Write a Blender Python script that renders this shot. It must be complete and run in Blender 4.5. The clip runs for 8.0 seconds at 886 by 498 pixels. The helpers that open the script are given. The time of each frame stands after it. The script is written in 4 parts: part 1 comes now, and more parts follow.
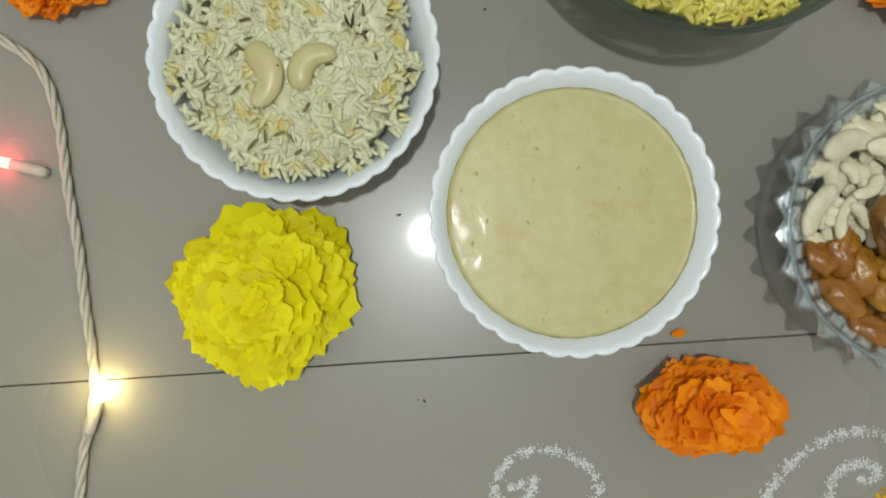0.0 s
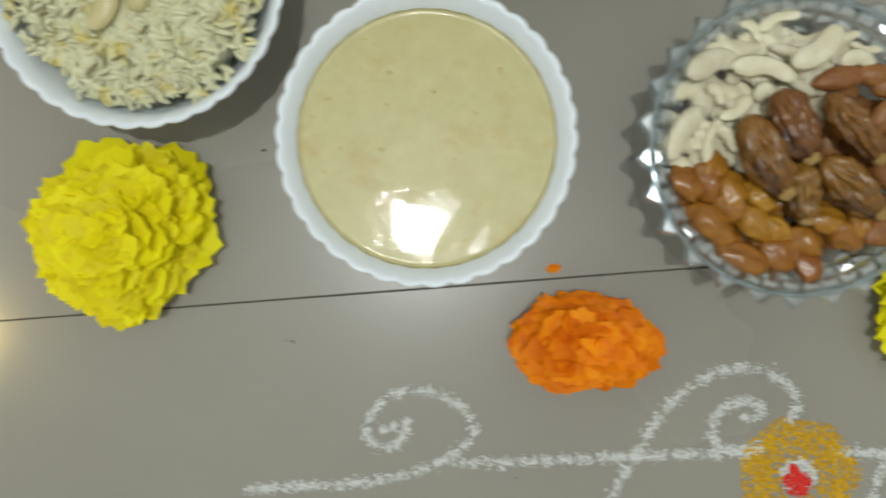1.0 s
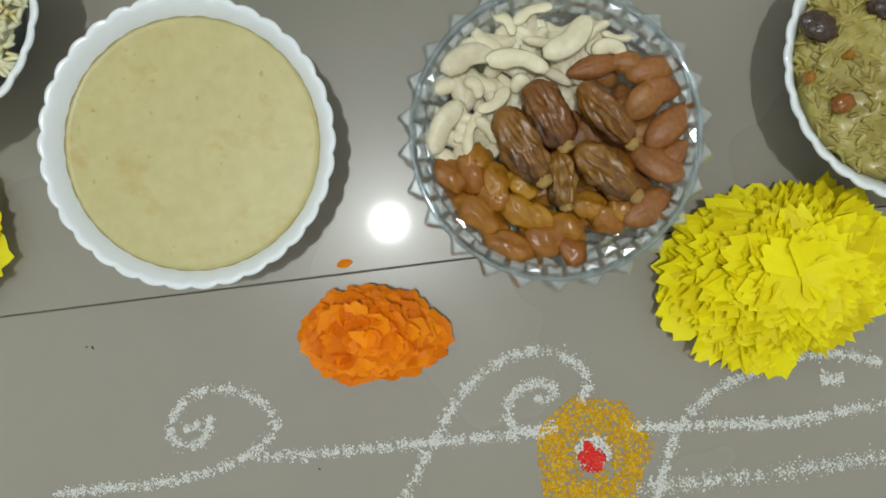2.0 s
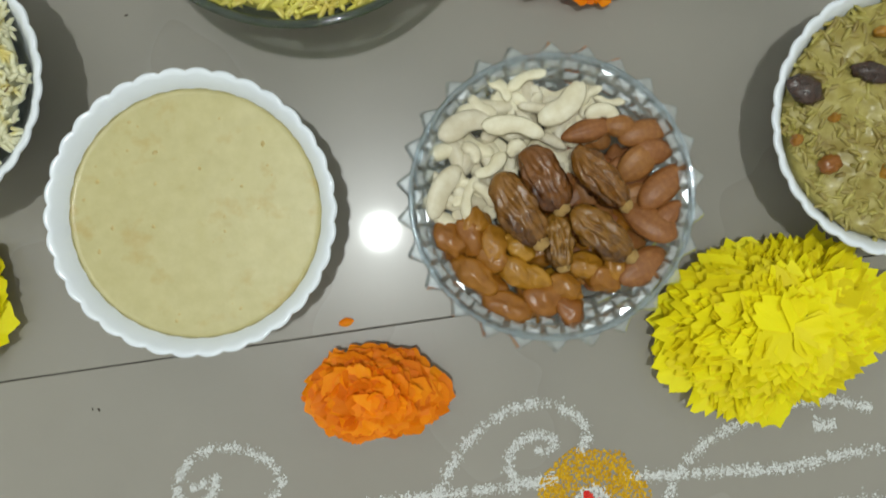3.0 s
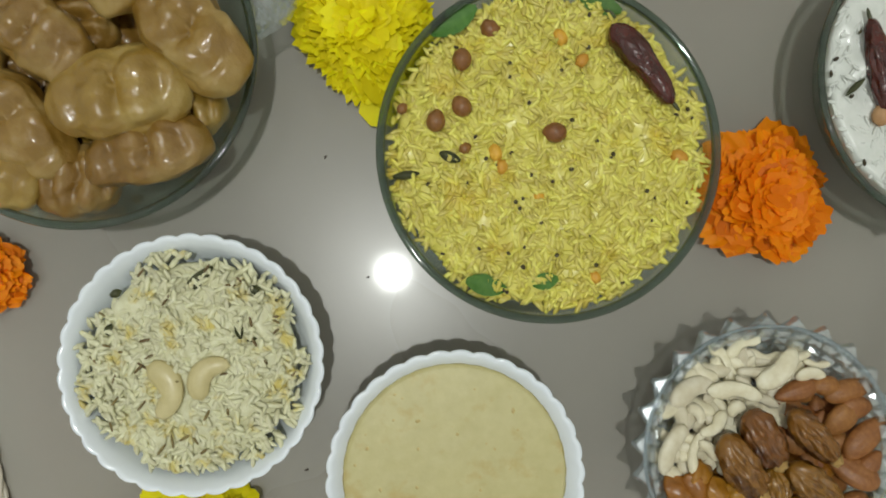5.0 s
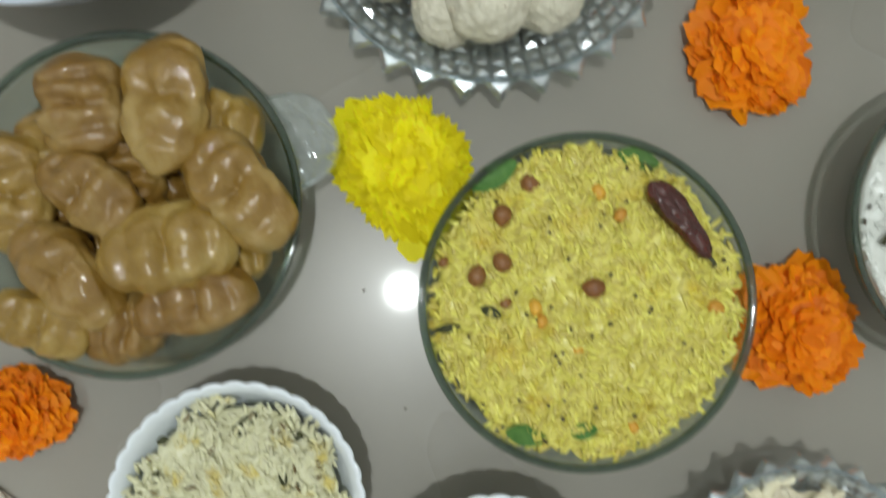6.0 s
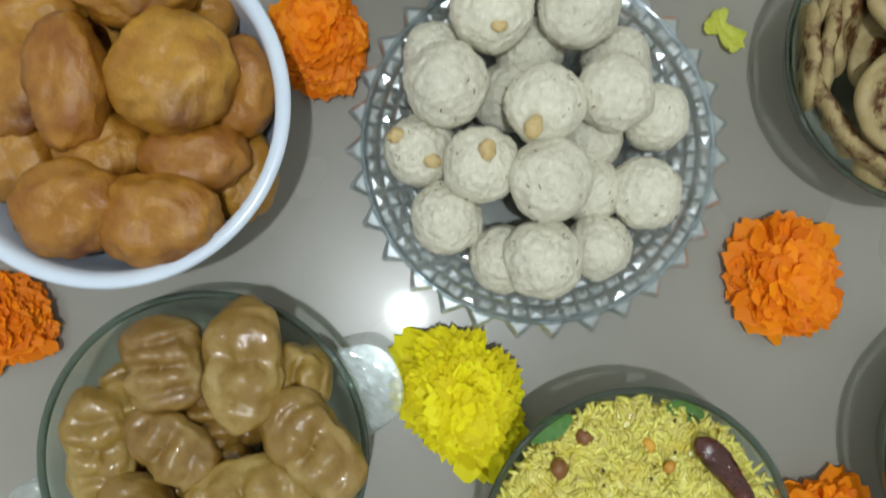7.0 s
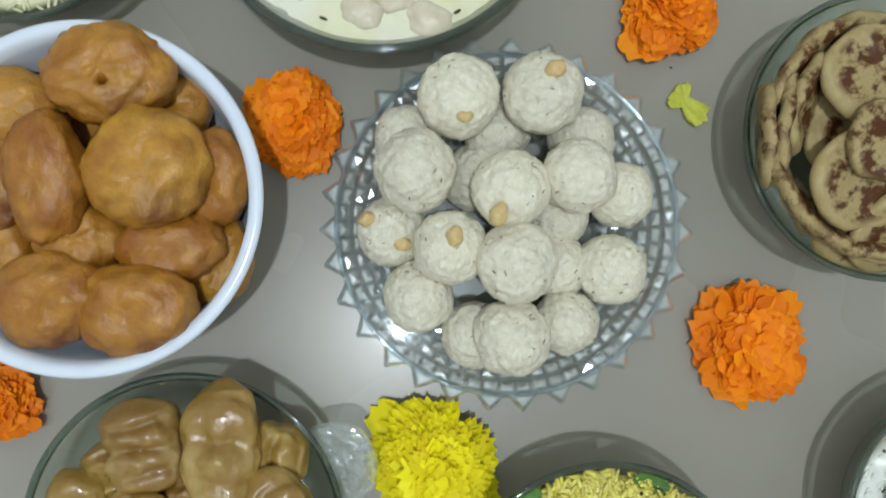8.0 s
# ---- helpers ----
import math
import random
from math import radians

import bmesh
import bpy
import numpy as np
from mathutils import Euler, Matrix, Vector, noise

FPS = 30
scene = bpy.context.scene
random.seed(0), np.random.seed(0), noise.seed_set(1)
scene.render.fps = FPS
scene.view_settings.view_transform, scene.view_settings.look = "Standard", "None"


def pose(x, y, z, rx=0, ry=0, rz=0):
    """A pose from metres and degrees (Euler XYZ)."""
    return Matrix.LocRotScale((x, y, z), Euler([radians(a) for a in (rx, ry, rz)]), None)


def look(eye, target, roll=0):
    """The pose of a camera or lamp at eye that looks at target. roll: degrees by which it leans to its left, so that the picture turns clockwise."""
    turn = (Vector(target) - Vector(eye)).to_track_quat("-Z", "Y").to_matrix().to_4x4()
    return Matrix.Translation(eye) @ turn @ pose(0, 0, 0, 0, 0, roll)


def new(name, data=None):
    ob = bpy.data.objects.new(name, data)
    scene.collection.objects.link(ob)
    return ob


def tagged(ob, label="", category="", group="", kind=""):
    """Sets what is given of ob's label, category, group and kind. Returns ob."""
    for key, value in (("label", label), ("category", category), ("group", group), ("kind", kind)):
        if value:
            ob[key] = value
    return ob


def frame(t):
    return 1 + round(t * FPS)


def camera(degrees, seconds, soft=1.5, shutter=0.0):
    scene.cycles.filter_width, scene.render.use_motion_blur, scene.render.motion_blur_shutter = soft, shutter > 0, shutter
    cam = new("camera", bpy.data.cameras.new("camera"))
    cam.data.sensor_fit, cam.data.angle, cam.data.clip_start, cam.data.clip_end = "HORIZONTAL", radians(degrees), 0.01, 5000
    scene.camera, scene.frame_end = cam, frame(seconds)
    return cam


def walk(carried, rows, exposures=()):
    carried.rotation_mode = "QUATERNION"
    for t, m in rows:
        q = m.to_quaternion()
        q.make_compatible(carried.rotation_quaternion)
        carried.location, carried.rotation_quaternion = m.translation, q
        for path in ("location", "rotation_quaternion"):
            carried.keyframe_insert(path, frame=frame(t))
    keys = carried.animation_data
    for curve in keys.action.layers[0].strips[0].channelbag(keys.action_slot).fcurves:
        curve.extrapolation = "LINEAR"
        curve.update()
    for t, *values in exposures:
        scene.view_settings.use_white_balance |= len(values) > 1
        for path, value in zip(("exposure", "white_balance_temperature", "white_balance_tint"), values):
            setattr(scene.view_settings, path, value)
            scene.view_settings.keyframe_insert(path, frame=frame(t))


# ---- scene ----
cam = camera(60.0, 8.0, soft=1.7, shutter=0.5)
PATH = [
    (0, pose(-0.0000, -0.0000, 0.3600, -0.60, -0.39, -0.00)),
    (0.5, pose(0.0105, -0.0160, 0.3531, -0.53, -0.64, -0.52)),
    (1, pose(0.0618, -0.0294, 0.3500, -0.72, -0.17, -0.71)),
    (1.5, pose(0.1333, -0.0307, 0.3565, -0.94, -1.15, -2.36)),
    (1.7, pose(0.1518, -0.0334, 0.3573, -1.11, -1.25, -2.82)),
    (2.8, pose(0.1511, -0.0087, 0.3678, -1.63, -1.34, -4.54)),
    (3, pose(0.1496, -0.0044, 0.3662, -1.07, -1.95, -4.43)),
    (3.5, pose(0.1472, 0.0132, 0.3678, -0.33, -2.30, -5.18)),
    (4, pose(0.1188, 0.0604, 0.3773, 0.03, -2.47, -5.39)),
    (4.25, pose(0.0975, 0.0855, 0.3864, 0.35, -2.57, -5.32)),
    (4.5, pose(0.0682, 0.1072, 0.3967, 0.65, -2.67, -5.22)),
    (4.7, pose(0.0521, 0.1139, 0.3986, 0.21, -2.66, -5.17)),
    (5.8, pose(0.0376, 0.1586, 0.4066, 1.58, -2.35, -4.98)),
    (6, pose(0.0341, 0.1848, 0.4072, 0.98, -2.05, -5.09)),
    (6.5, pose(0.0139, 0.2574, 0.4176, 0.76, -1.92, -5.32)),
    (7, pose(0.0139, 0.3086, 0.4315, 1.00, -2.21, -5.22)),
    (7.5, pose(0.0226, 0.3287, 0.4383, 1.11, -2.41, -5.51)),
    (8, pose(0.0298, 0.3439, 0.4444, 1.60, -2.49, -5.92)),
]
walk(cam, PATH, exposures=[(0.0, -0.80, 6440, 7), (1.5, -0.78, 6440, 8), (3.5, -0.68, 6380, 8), (4.5, -0.90, 6600, 9), (6.0, -0.72, 6300, 8), (8.0, -0.53, 5980, 8)])

# ---- world and lamps ----
world = bpy.data.worlds.new("world")
world.use_nodes = True
world.node_tree.nodes["Background"].inputs[0].default_value = (0.75, 0.85, 1.0, 1)
world.node_tree.nodes["Background"].inputs[1].default_value = 0.05
scene.world = world

ROOM_H = 4.0
# Added lamp high overhead, standing in for a flash beside the camera.
LAMP = (-0.05, 0.03, ROOM_H - 0.05)
TUBE = (-1.63, -0.25, 2.15)


def lamp(name, kind, place, target, energy, colour, **more):
    data = bpy.data.lights.new(name, kind)
    data.energy, data.color = energy, colour
    for key, value in more.items():
        setattr(data, key, value)
    ob = new(name, data)
    ob.matrix_world = look(place, target)
    return ob


lamp("downlight_glow", "AREA", (LAMP[0], LAMP[1], LAMP[2] - 0.012), (LAMP[0], LAMP[1], 0), 88, (0.965, 1.0, 0.975), shape="DISK", size=0.12)
# Aimed up at the ceiling: added bounce fill to lighten shade under bowl rims.
lamp("tube_glow", "AREA", (TUBE[0] + 0.05, TUBE[1], TUBE[2]), (TUBE[0] + 0.75, TUBE[1], ROOM_H), 24, (0.90, 0.96, 1.0), shape="RECTANGLE", size=1.15, size_y=0.12)


# ---- materials ----
def mat(name, low, high, rough=0.5, scale=150, bump=0.0, depth=0.0004, patch=None, patch_scale=30, patch_sharp=(0.45, 0.65), coat=0.0, coat_rough=0.05, rand=0.0, island=0.0, metal=0.0, spec=0.5, rough_vary=0.0, bump_scale=None, through_light=0.0, within=None):
    """Principled surface: fine grain from low to high, larger patches, relief, gloss."""
    m = bpy.data.materials.new(name)
    m.use_nodes = True
    nt = m.node_tree
    bsdf = nt.nodes["Principled BSDF"]
    co = nt.nodes.new("ShaderNodeTexCoord")

    def tex(s, detail=4.0, rough_=0.55):
        n = nt.nodes.new("ShaderNodeTexNoise")
        n.inputs["Scale"].default_value, n.inputs["Detail"].default_value, n.inputs["Roughness"].default_value = s, detail, rough_
        nt.links.new(co.outputs["Object"], n.inputs["Vector"])
        return n

    def mix(a, b, fac):
        n = nt.nodes.new("ShaderNodeMix")
        n.data_type = "RGBA"
        for sock, value in ((n.inputs[6], a), (n.inputs[7], b), (n.inputs[0], fac)):
            if isinstance(value, bpy.types.NodeSocket):
                nt.links.new(value, sock)
            elif isinstance(value, float):
                sock.default_value = value
            else:
                sock.default_value = (*value, 1)
        return n.outputs[2]

    def ramp(sock, lo, hi):
        n = nt.nodes.new("ShaderNodeMapRange")
        n.inputs[1].default_value, n.inputs[2].default_value = lo, hi
        nt.links.new(sock, n.inputs[0])
        return n.outputs[0]

    grain = tex(scale)
    colour = mix(low, high, ramp(grain.outputs["Fac"], 0.3, 0.7))
    if patch:
        cover = ramp(tex(patch_scale, 5.0).outputs["Fac"], *patch_sharp)
        if within:
            # patches keep clear of the thing's edge
            far = nt.nodes.new("ShaderNodeVectorMath")
            far.operation = "LENGTH"
            nt.links.new(co.outputs["Object"], far.inputs[0])
            both = nt.nodes.new("ShaderNodeMath")
            both.operation = "MULTIPLY"
            nt.links.new(cover, both.inputs[0])
            nt.links.new(ramp(far.outputs["Value"], within, within * 0.8), both.inputs[1])
            cover = both.outputs[0]
        colour = mix(colour, patch, cover)
    if rand or island:
        if island:
            source = nt.nodes.new("ShaderNodeNewGeometry").outputs["Random Per Island"]
        else:
            source = nt.nodes.new("ShaderNodeObjectInfo").outputs["Random"]
        hsv = nt.nodes.new("ShaderNodeHueSaturation")
        amount = rand or island
        n = nt.nodes.new("ShaderNodeMapRange")
        n.inputs[3].default_value, n.inputs[4].default_value = 1 - amount, 1 + amount
        nt.links.new(source, n.inputs[0])
        nt.links.new(n.outputs[0], hsv.inputs["Value"])
        h = nt.nodes.new("ShaderNodeMapRange")
        h.inputs[3].default_value, h.inputs[4].default_value = 0.5 - amount * 0.06, 0.5 + amount * 0.06
        nt.links.new(source, h.inputs[0])
        nt.links.new(h.outputs[0], hsv.inputs["Hue"])
        nt.links.new(colour, hsv.inputs["Color"])
        colour = hsv.outputs[0]
    nt.links.new(colour, bsdf.inputs["Base Color"])
    bsdf.inputs["Roughness"].default_value = rough
    if rough_vary:
        n = nt.nodes.new("ShaderNodeMapRange")
        n.inputs[3].default_value, n.inputs[4].default_value = rough - rough_vary, rough + rough_vary
        nt.links.new(tex(scale * 0.23).outputs["Fac"], n.inputs[0])
        nt.links.new(n.outputs[0], bsdf.inputs["Roughness"])
    bsdf.inputs["Metallic"].default_value = metal
    bsdf.inputs["Specular IOR Level"].default_value = spec
    bsdf.inputs["Coat Weight"].default_value, bsdf.inputs["Coat Roughness"].default_value = coat, coat_rough
    if bump:
        b = nt.nodes.new("ShaderNodeBump")
        b.inputs["Strength"].default_value, b.inputs["Distance"].default_value = bump, depth
        nt.links.new(tex(bump_scale or scale, 5.0).outputs["Fac"], b.inputs["Height"])
        nt.links.new(b.outputs[0], bsdf.inputs["Normal"])
        nt.links.new(b.outputs[0], bsdf.inputs["Coat Normal"])
    if through_light:
        leaf = nt.nodes.new("ShaderNodeBsdfTranslucent")
        nt.links.new(colour, leaf.inputs[0])
        blend = nt.nodes.new("ShaderNodeMixShader")
        blend.inputs[0].default_value = through_light
        nt.links.new(bsdf.outputs[0], blend.inputs[1])
        nt.links.new(leaf.outputs[0], blend.inputs[2])
        nt.links.new(blend.outputs[0], nt.nodes["Material Output"].inputs[0])
    return m


def glass(name, tint, gloss, rough=0.02, milky=0.0, bend=0.0, sheen=(0.8, 0.8, 0.8)):
    """Thin clear or tinted glass: light goes straight through, gloss grows towards the edges of the shape."""
    m = bpy.data.materials.new(name)
    m.use_nodes = True
    nt = m.node_tree
    nt.nodes.remove(nt.nodes["Principled BSDF"])
    see = nt.nodes.new("ShaderNodeBsdfTransparent")
    see.inputs[0].default_value = (*tint, 1)
    cloud = nt.nodes.new("ShaderNodeBsdfDiffuse")
    cloud.inputs[0].default_value = (0.80, 0.86, 0.88, 1)
    body = nt.nodes.new("ShaderNodeMixShader")
    body.inputs[0].default_value = milky
    nt.links.new(see.outputs[0], body.inputs[1])
    nt.links.new(cloud.outputs[0], body.inputs[2])
    shine = nt.nodes.new("ShaderNodeBsdfGlossy")
    shine.inputs["Color"].default_value = (*sheen, 1)
    shine.inputs["Roughness"].default_value = rough
    edge = nt.nodes.new("ShaderNodeLayerWeight")
    edge.inputs[0].default_value = 0.35
    span = nt.nodes.new("ShaderNodeMapRange")
    span.inputs[3].default_value, span.inputs[4].default_value = gloss, min(1.0, gloss + 0.45)
    nt.links.new(edge.outputs["Facing"], span.inputs[0])
    blend = nt.nodes.new("ShaderNodeMixShader")
    nt.links.new(span.outputs[0], blend.inputs[0])
    nt.links.new(body.outputs[0], blend.inputs[1])
    nt.links.new(shine.outputs[0], blend.inputs[2])
    lens = nt.nodes.new("ShaderNodeBsdfGlass")
    lens.inputs[0].default_value = (*tint, 1)
    lens.inputs["Roughness"].default_value, lens.inputs["IOR"].default_value = rough * 0.15, 1.45
    both = nt.nodes.new("ShaderNodeMixShader")
    both.inputs[0].default_value = bend
    nt.links.new(blend.outputs[0], both.inputs[1])
    nt.links.new(lens.outputs[0], both.inputs[2])
    nt.links.new(both.outputs[0], nt.nodes["Material Output"].inputs[0])
    return m


def glowing(name, colour, strength):
    m = bpy.data.materials.new(name)
    m.use_nodes = True
    b = m.node_tree.nodes["Principled BSDF"]
    b.inputs["Base Color"].default_value = (*colour, 1)
    b.inputs["Emission Color"].default_value, b.inputs["Emission Strength"].default_value = (*colour, 1), strength
    return m


TILE = mat("polished_tile", (0.292, 0.273, 0.234), (0.345, 0.325, 0.281), rough=0.27, scale=9, patch=(0.316, 0.299, 0.263), patch_scale=3, patch_sharp=(0.2, 0.8), coat=0.3, coat_rough=0.06, rough_vary=0.07, spec=0.35)
GROUT = mat("grout", (0.10, 0.09, 0.08), (0.18, 0.16, 0.14), rough=0.9, scale=300)
PAINT = mat("wall_paint", (0.78, 0.77, 0.73), (0.83, 0.82, 0.78), rough=0.8, scale=20, bump=0.1)
CEILING = mat("ceiling_paint", (0.84, 0.84, 0.82), (0.87, 0.87, 0.85), rough=0.9, scale=12)
OPAL = mat("opal_glass", (0.84, 0.90, 0.98), (0.88, 0.94, 1.0), rough=0.18, scale=40, coat=0.5, coat_rough=0.03)
CHINA = mat("white_china", (0.70, 0.78, 0.93), (0.74, 0.82, 0.95), rough=0.22, scale=40, coat=0.4, coat_rough=0.05)
CLEAR = glass("clear_glass", (0.92, 0.965, 0.935), 0.05, 0.03, 0.0, 0.06)
RIM = glass("green_glass_edge", (0.40, 0.50, 0.42), 0.10, 0.05, 0.0, 0.25)
CRYSTAL = glass("cut_crystal", (0.96, 0.98, 0.99), 0.07, 0.05, 0.0, 0.0, (0.9, 0.96, 1.0))
TOOTH = glass("crystal_tooth", (0.95, 0.975, 0.985), 0.26, 0.24, 0.06, 0.10, (0.92, 0.97, 1.0))
PRESSED = glass("pressed_glass", (0.95, 0.975, 0.97), 0.12, 0.14, 0.04, 0.08, (0.92, 0.97, 1.0))
STUD = glass("crystal_block", (0.95, 0.975, 0.985), 0.38, 0.22, 0.07, 0.14, (0.92, 0.97, 1.0))
RING = glass("crystal_ring", (0.80, 0.84, 0.86), 0.25, 0.06, 0.0, 0.25, (0.9, 0.96, 1.0))
YELLOW = mat("yellow_petal", (0.96, 0.80, 0.004), (1.0, 0.93, 0.016), rough=0.55, scale=90, rand=0.11, through_light=0.2, spec=0.25)
ORANGE = mat("orange_petal", (0.98, 0.20, 0.001), (1.0, 0.36, 0.004), rough=0.55, scale=90, rand=0.15, through_light=0.2, spec=0.25)
YELLOW_CORE = mat("yellow_core", (0.85, 0.75, 0.004), (0.92, 0.85, 0.01), rough=0.7, scale=500, bump=0.6)
ORANGE_CORE = mat("orange_core", (0.85, 0.20, 0.002), (0.92, 0.26, 0.003), rough=0.7, scale=500, bump=0.6)
PALE_PETAL = mat("pale_petal", (0.66, 0.70, 0.06), (0.80, 0.82, 0.14), rough=0.55, scale=300, through_light=0.3)
GREEN_CORE = mat("green_core", (0.32, 0.40, 0.01), (0.45, 0.50, 0.015), rough=0.7, scale=900, bump=0.6)


# ---- mesh helpers ----
def make(name, verts, faces, material, smooth=True):
    me = bpy.data.meshes.new(name)
    me.from_pydata([tuple(v) for v in verts], [], [tuple(q) for q in faces])
    me.validate()
    me.materials.append(material)
    me.polygons.foreach_set("use_smooth", [smooth] * len(me.polygons))
    me.update()
    return me


def thing(name, x, y, z=0.0, turn=0.0, label="", category="", group="", kind="", data=None):
    ob = new(name, data)
    ob.matrix_world = pose(x, y, z, 0, 0, turn)
    return tagged(ob, label, category, group, kind)


def part(name, me, parent, label="", at=None):
    ob = new(name, me)
    ob.parent = parent
    if at is not None:
        ob.matrix_local = at
    return tagged(ob, label)


def lathe(profile, n=96, mod=None):
    """Turn a profile of (radius, height) about the upright axis; mod(angle, row) scales the radius and lifts."""
    verts, faces, rows = [], [], []
    for i, (r, z) in enumerate(profile):
        if r < 1e-6:
            rows.append([len(verts)])
            verts.append((0, 0, z))
            continue
        row = []
        for k in range(n):
            a = 2 * math.pi * k / n
            s, dz = mod(a, i, k) if mod else (1, 0)
            row.append(len(verts))
            verts.append((r * s * math.cos(a), r * s * math.sin(a), z + dz))
        rows.append(row)
    for a, b in zip(rows, rows[1:]):
        for k in range(n):
            k2 = (k + 1) % n
            if len(a) == 1 and len(b) == 1:
                continue
            if len(a) == 1:
                faces.append((a[0], b[k2], b[k]))
            elif len(b) == 1:
                faces.append((a[k], a[k2], b[0]))
            else:
                faces.append((a[k], a[k2], b[k2], b[k]))
    return verts, faces


def box(x0, y0, z0, x1, y1, z1, bevel=0.0):
    """A block, with its top edges eased."""
    b = bevel
    v = [(x0, y0, z0), (x1, y0, z0), (x1, y1, z0), (x0, y1, z0), (x0, y0, z1 - b), (x1, y0, z1 - b), (x1, y1, z1 - b), (x0, y1, z1 - b),
         (x0 + b, y0 + b, z1), (x1 - b, y0 + b, z1), (x1 - b, y1 - b, z1), (x0 + b, y1 - b, z1)]
    q = [(3, 2, 1, 0), (8, 9, 10, 11)]
    for k in range(4):
        j = (k + 1) % 4
        q += [(k, j, 4 + j, 4 + k), (4 + k, 4 + j, 8 + j, 8 + k)]
    if b == 0:
        v = v[:8]
        q = [(3, 2, 1, 0), (4, 5, 6, 7)] + [(k, (k + 1) % 4, 4 + (k + 1) % 4, 4 + k) for k in range(4)]
    return v, q


# ---- the room ----
HALF = 2.0
JOINT_TURN = 3.64
floor = thing("floor", 0, 0, 0, JOINT_TURN, "polished beige vitrified tile floor with thin dark joints", "floor", kind="structure",
              data=make("floor", *box(-2.4, -2.4, -0.06, 2.4, 2.4, -0.0035), GROUT, False))
TILE_SIZE, TILE_X, TILE_Y = 0.8, -0.275, -0.0551
tile_mesh = make("tile", *box(-0.3997, -0.3997, -0.0034, 0.3997, 0.3997, 0, 0.0003), TILE, False)

# Walls and ceiling are unseen: added to close the room and bounce light.
for nm, x0, y0, x1, y1 in (("wall_north", -HALF - 0.1, HALF, HALF + 0.1, HALF + 0.1), ("wall_south", -HALF - 0.1, -HALF - 0.1, HALF + 0.1, -HALF),
                           ("wall_east", HALF, -HALF, HALF + 0.1, HALF), ("wall_west", -2.01, -HALF, -1.91, HALF)):
    thing(nm, 0, 0, label="unseen plain off-white room wall that bounces fill light", category="wall", kind="structure", data=make(nm, *box(x0, y0, 0, x1, y1, ROOM_H), PAINT, False))
thing("ceiling", 0, 0, label="unseen plain white room ceiling that bounces fill light", category="ceiling", kind="structure",
      data=make("ceiling", *box(-HALF - 0.1, -HALF - 0.1, ROOM_H, HALF + 0.1, HALF + 0.1, ROOM_H + 0.1), CEILING, False))

# Unseen fixture made up to carry the overhead stand-in lamp.
stand_in_lamp = thing("ceiling_lamp", LAMP[0], LAMP[1], LAMP[2], label="unseen round overhead lamp standing in for the camera flash", category="lamp")
part("housing", make("housing", *lathe([(0, 0.05), (0.13, 0.05), (0.13, 0.0), (0.115, -0.004), (0.11, 0.004), (0, 0.004)], 48), CHINA), stand_in_lamp)
tube = thing("tube_lamp", TUBE[0], TUBE[1], TUBE[2], label="white fluorescent tube lamp on the wall", category="lamp")
part("bracket", make("bracket", *box(-0.25, -0.62, -0.03, -0.02, 0.62, 0.03, 0.004), CHINA, False), tube)
part("tube", make("tube", *lathe([(0, -0.58), (0.013, -0.58), (0.013, 0.58), (0, 0.58)], 16), glowing("tube_light", (0.86, 0.94, 1.0), 6.0)), tube, at=pose(0.0, 0, 0, 90))


# ---- bowls ----
def opal_bowl(x, y, turn, label, r=0.06):
    """White scalloped bowl."""
    k = r / 0.06
    prof = [(0, 0.003), (0.026, 0.003), (0.028, 0), (0.0315, 0.0005), (0.033, 0.004), (0.042, 0.012), (0.0505, 0.025), (0.0555, 0.035), (0.0590, 0.0408), (0.0600, 0.0425),
            (0.0598, 0.0436), (0.0586, 0.0438), (0.0570, 0.0428), (0.0535, 0.0370), (0.0485, 0.0265), (0.040, 0.0145), (0.030, 0.007), (0, 0.006)]
    prof = [(a * k, b) for a, b in prof]
    weight = [0, 0, 0, 0, 0, 0.1, 0.35, 0.7, 0.95, 1, 1, 1, 0.8, 0.25, 0.05, 0, 0, 0]

    def mod(a, i, _):
        wave = abs(math.sin(a * 17)) ** 0.8 - 0.5
        return 1 + 0.022 * weight[i] * wave, 0.0006 * weight[i] * wave
    ob = thing("scalloped_bowl", x, y, 0, turn, label, "bowl", "white scalloped bowls", data=make("scalloped_bowl", *lathe(prof, 204, mod), OPAL))
    return ob


def glass_bowl(x, y, r, h, label, handles=None):
    """Plain round glass bowl with a thick green edge."""
    ob = thing("glass_bowl", x, y, 0, 0, label, "bowl", "round glass bowls")
    out = [(0, 0.003), (0.5, 0.003), (0.53, 0), (0.57, 0.001), (0.66, 0.10), (0.80, 0.35), (0.90, 0.62), (0.965, 0.90), (0.978, 0.955)]
    inn = [(0.952, 0.955), (0.942, 0.90), (0.86, 0.62), (0.76, 0.36), (0.62, 0.13), (0.5, 0.07), (0, 0.06)]
    part("body", make("body", *lathe([(a * r, b * h if b > 0.01 else b) for a, b in out + inn], 96), CLEAR), ob)
    lip = [(0.952, 0.957), (0.978, 0.957), (0.994, 0.965), (1.0, 0.985), (0.995, 1.0), (0.978, 1.006), (0.958, 0.996), (0.950, 0.975), (0.952, 0.957)]
    part("rim", make("rim", *lathe([(a * r, b * h) for a, b in lip], 96), RIM), ob, "dark green thick glass rim")
    if handles is not None:
        for side in (0, 180):
            part("handle", handle_mesh(r, h), ob, "pressed clear glass lug handle", pose(0, 0, 0, 0, 0, handles + side))
    return ob


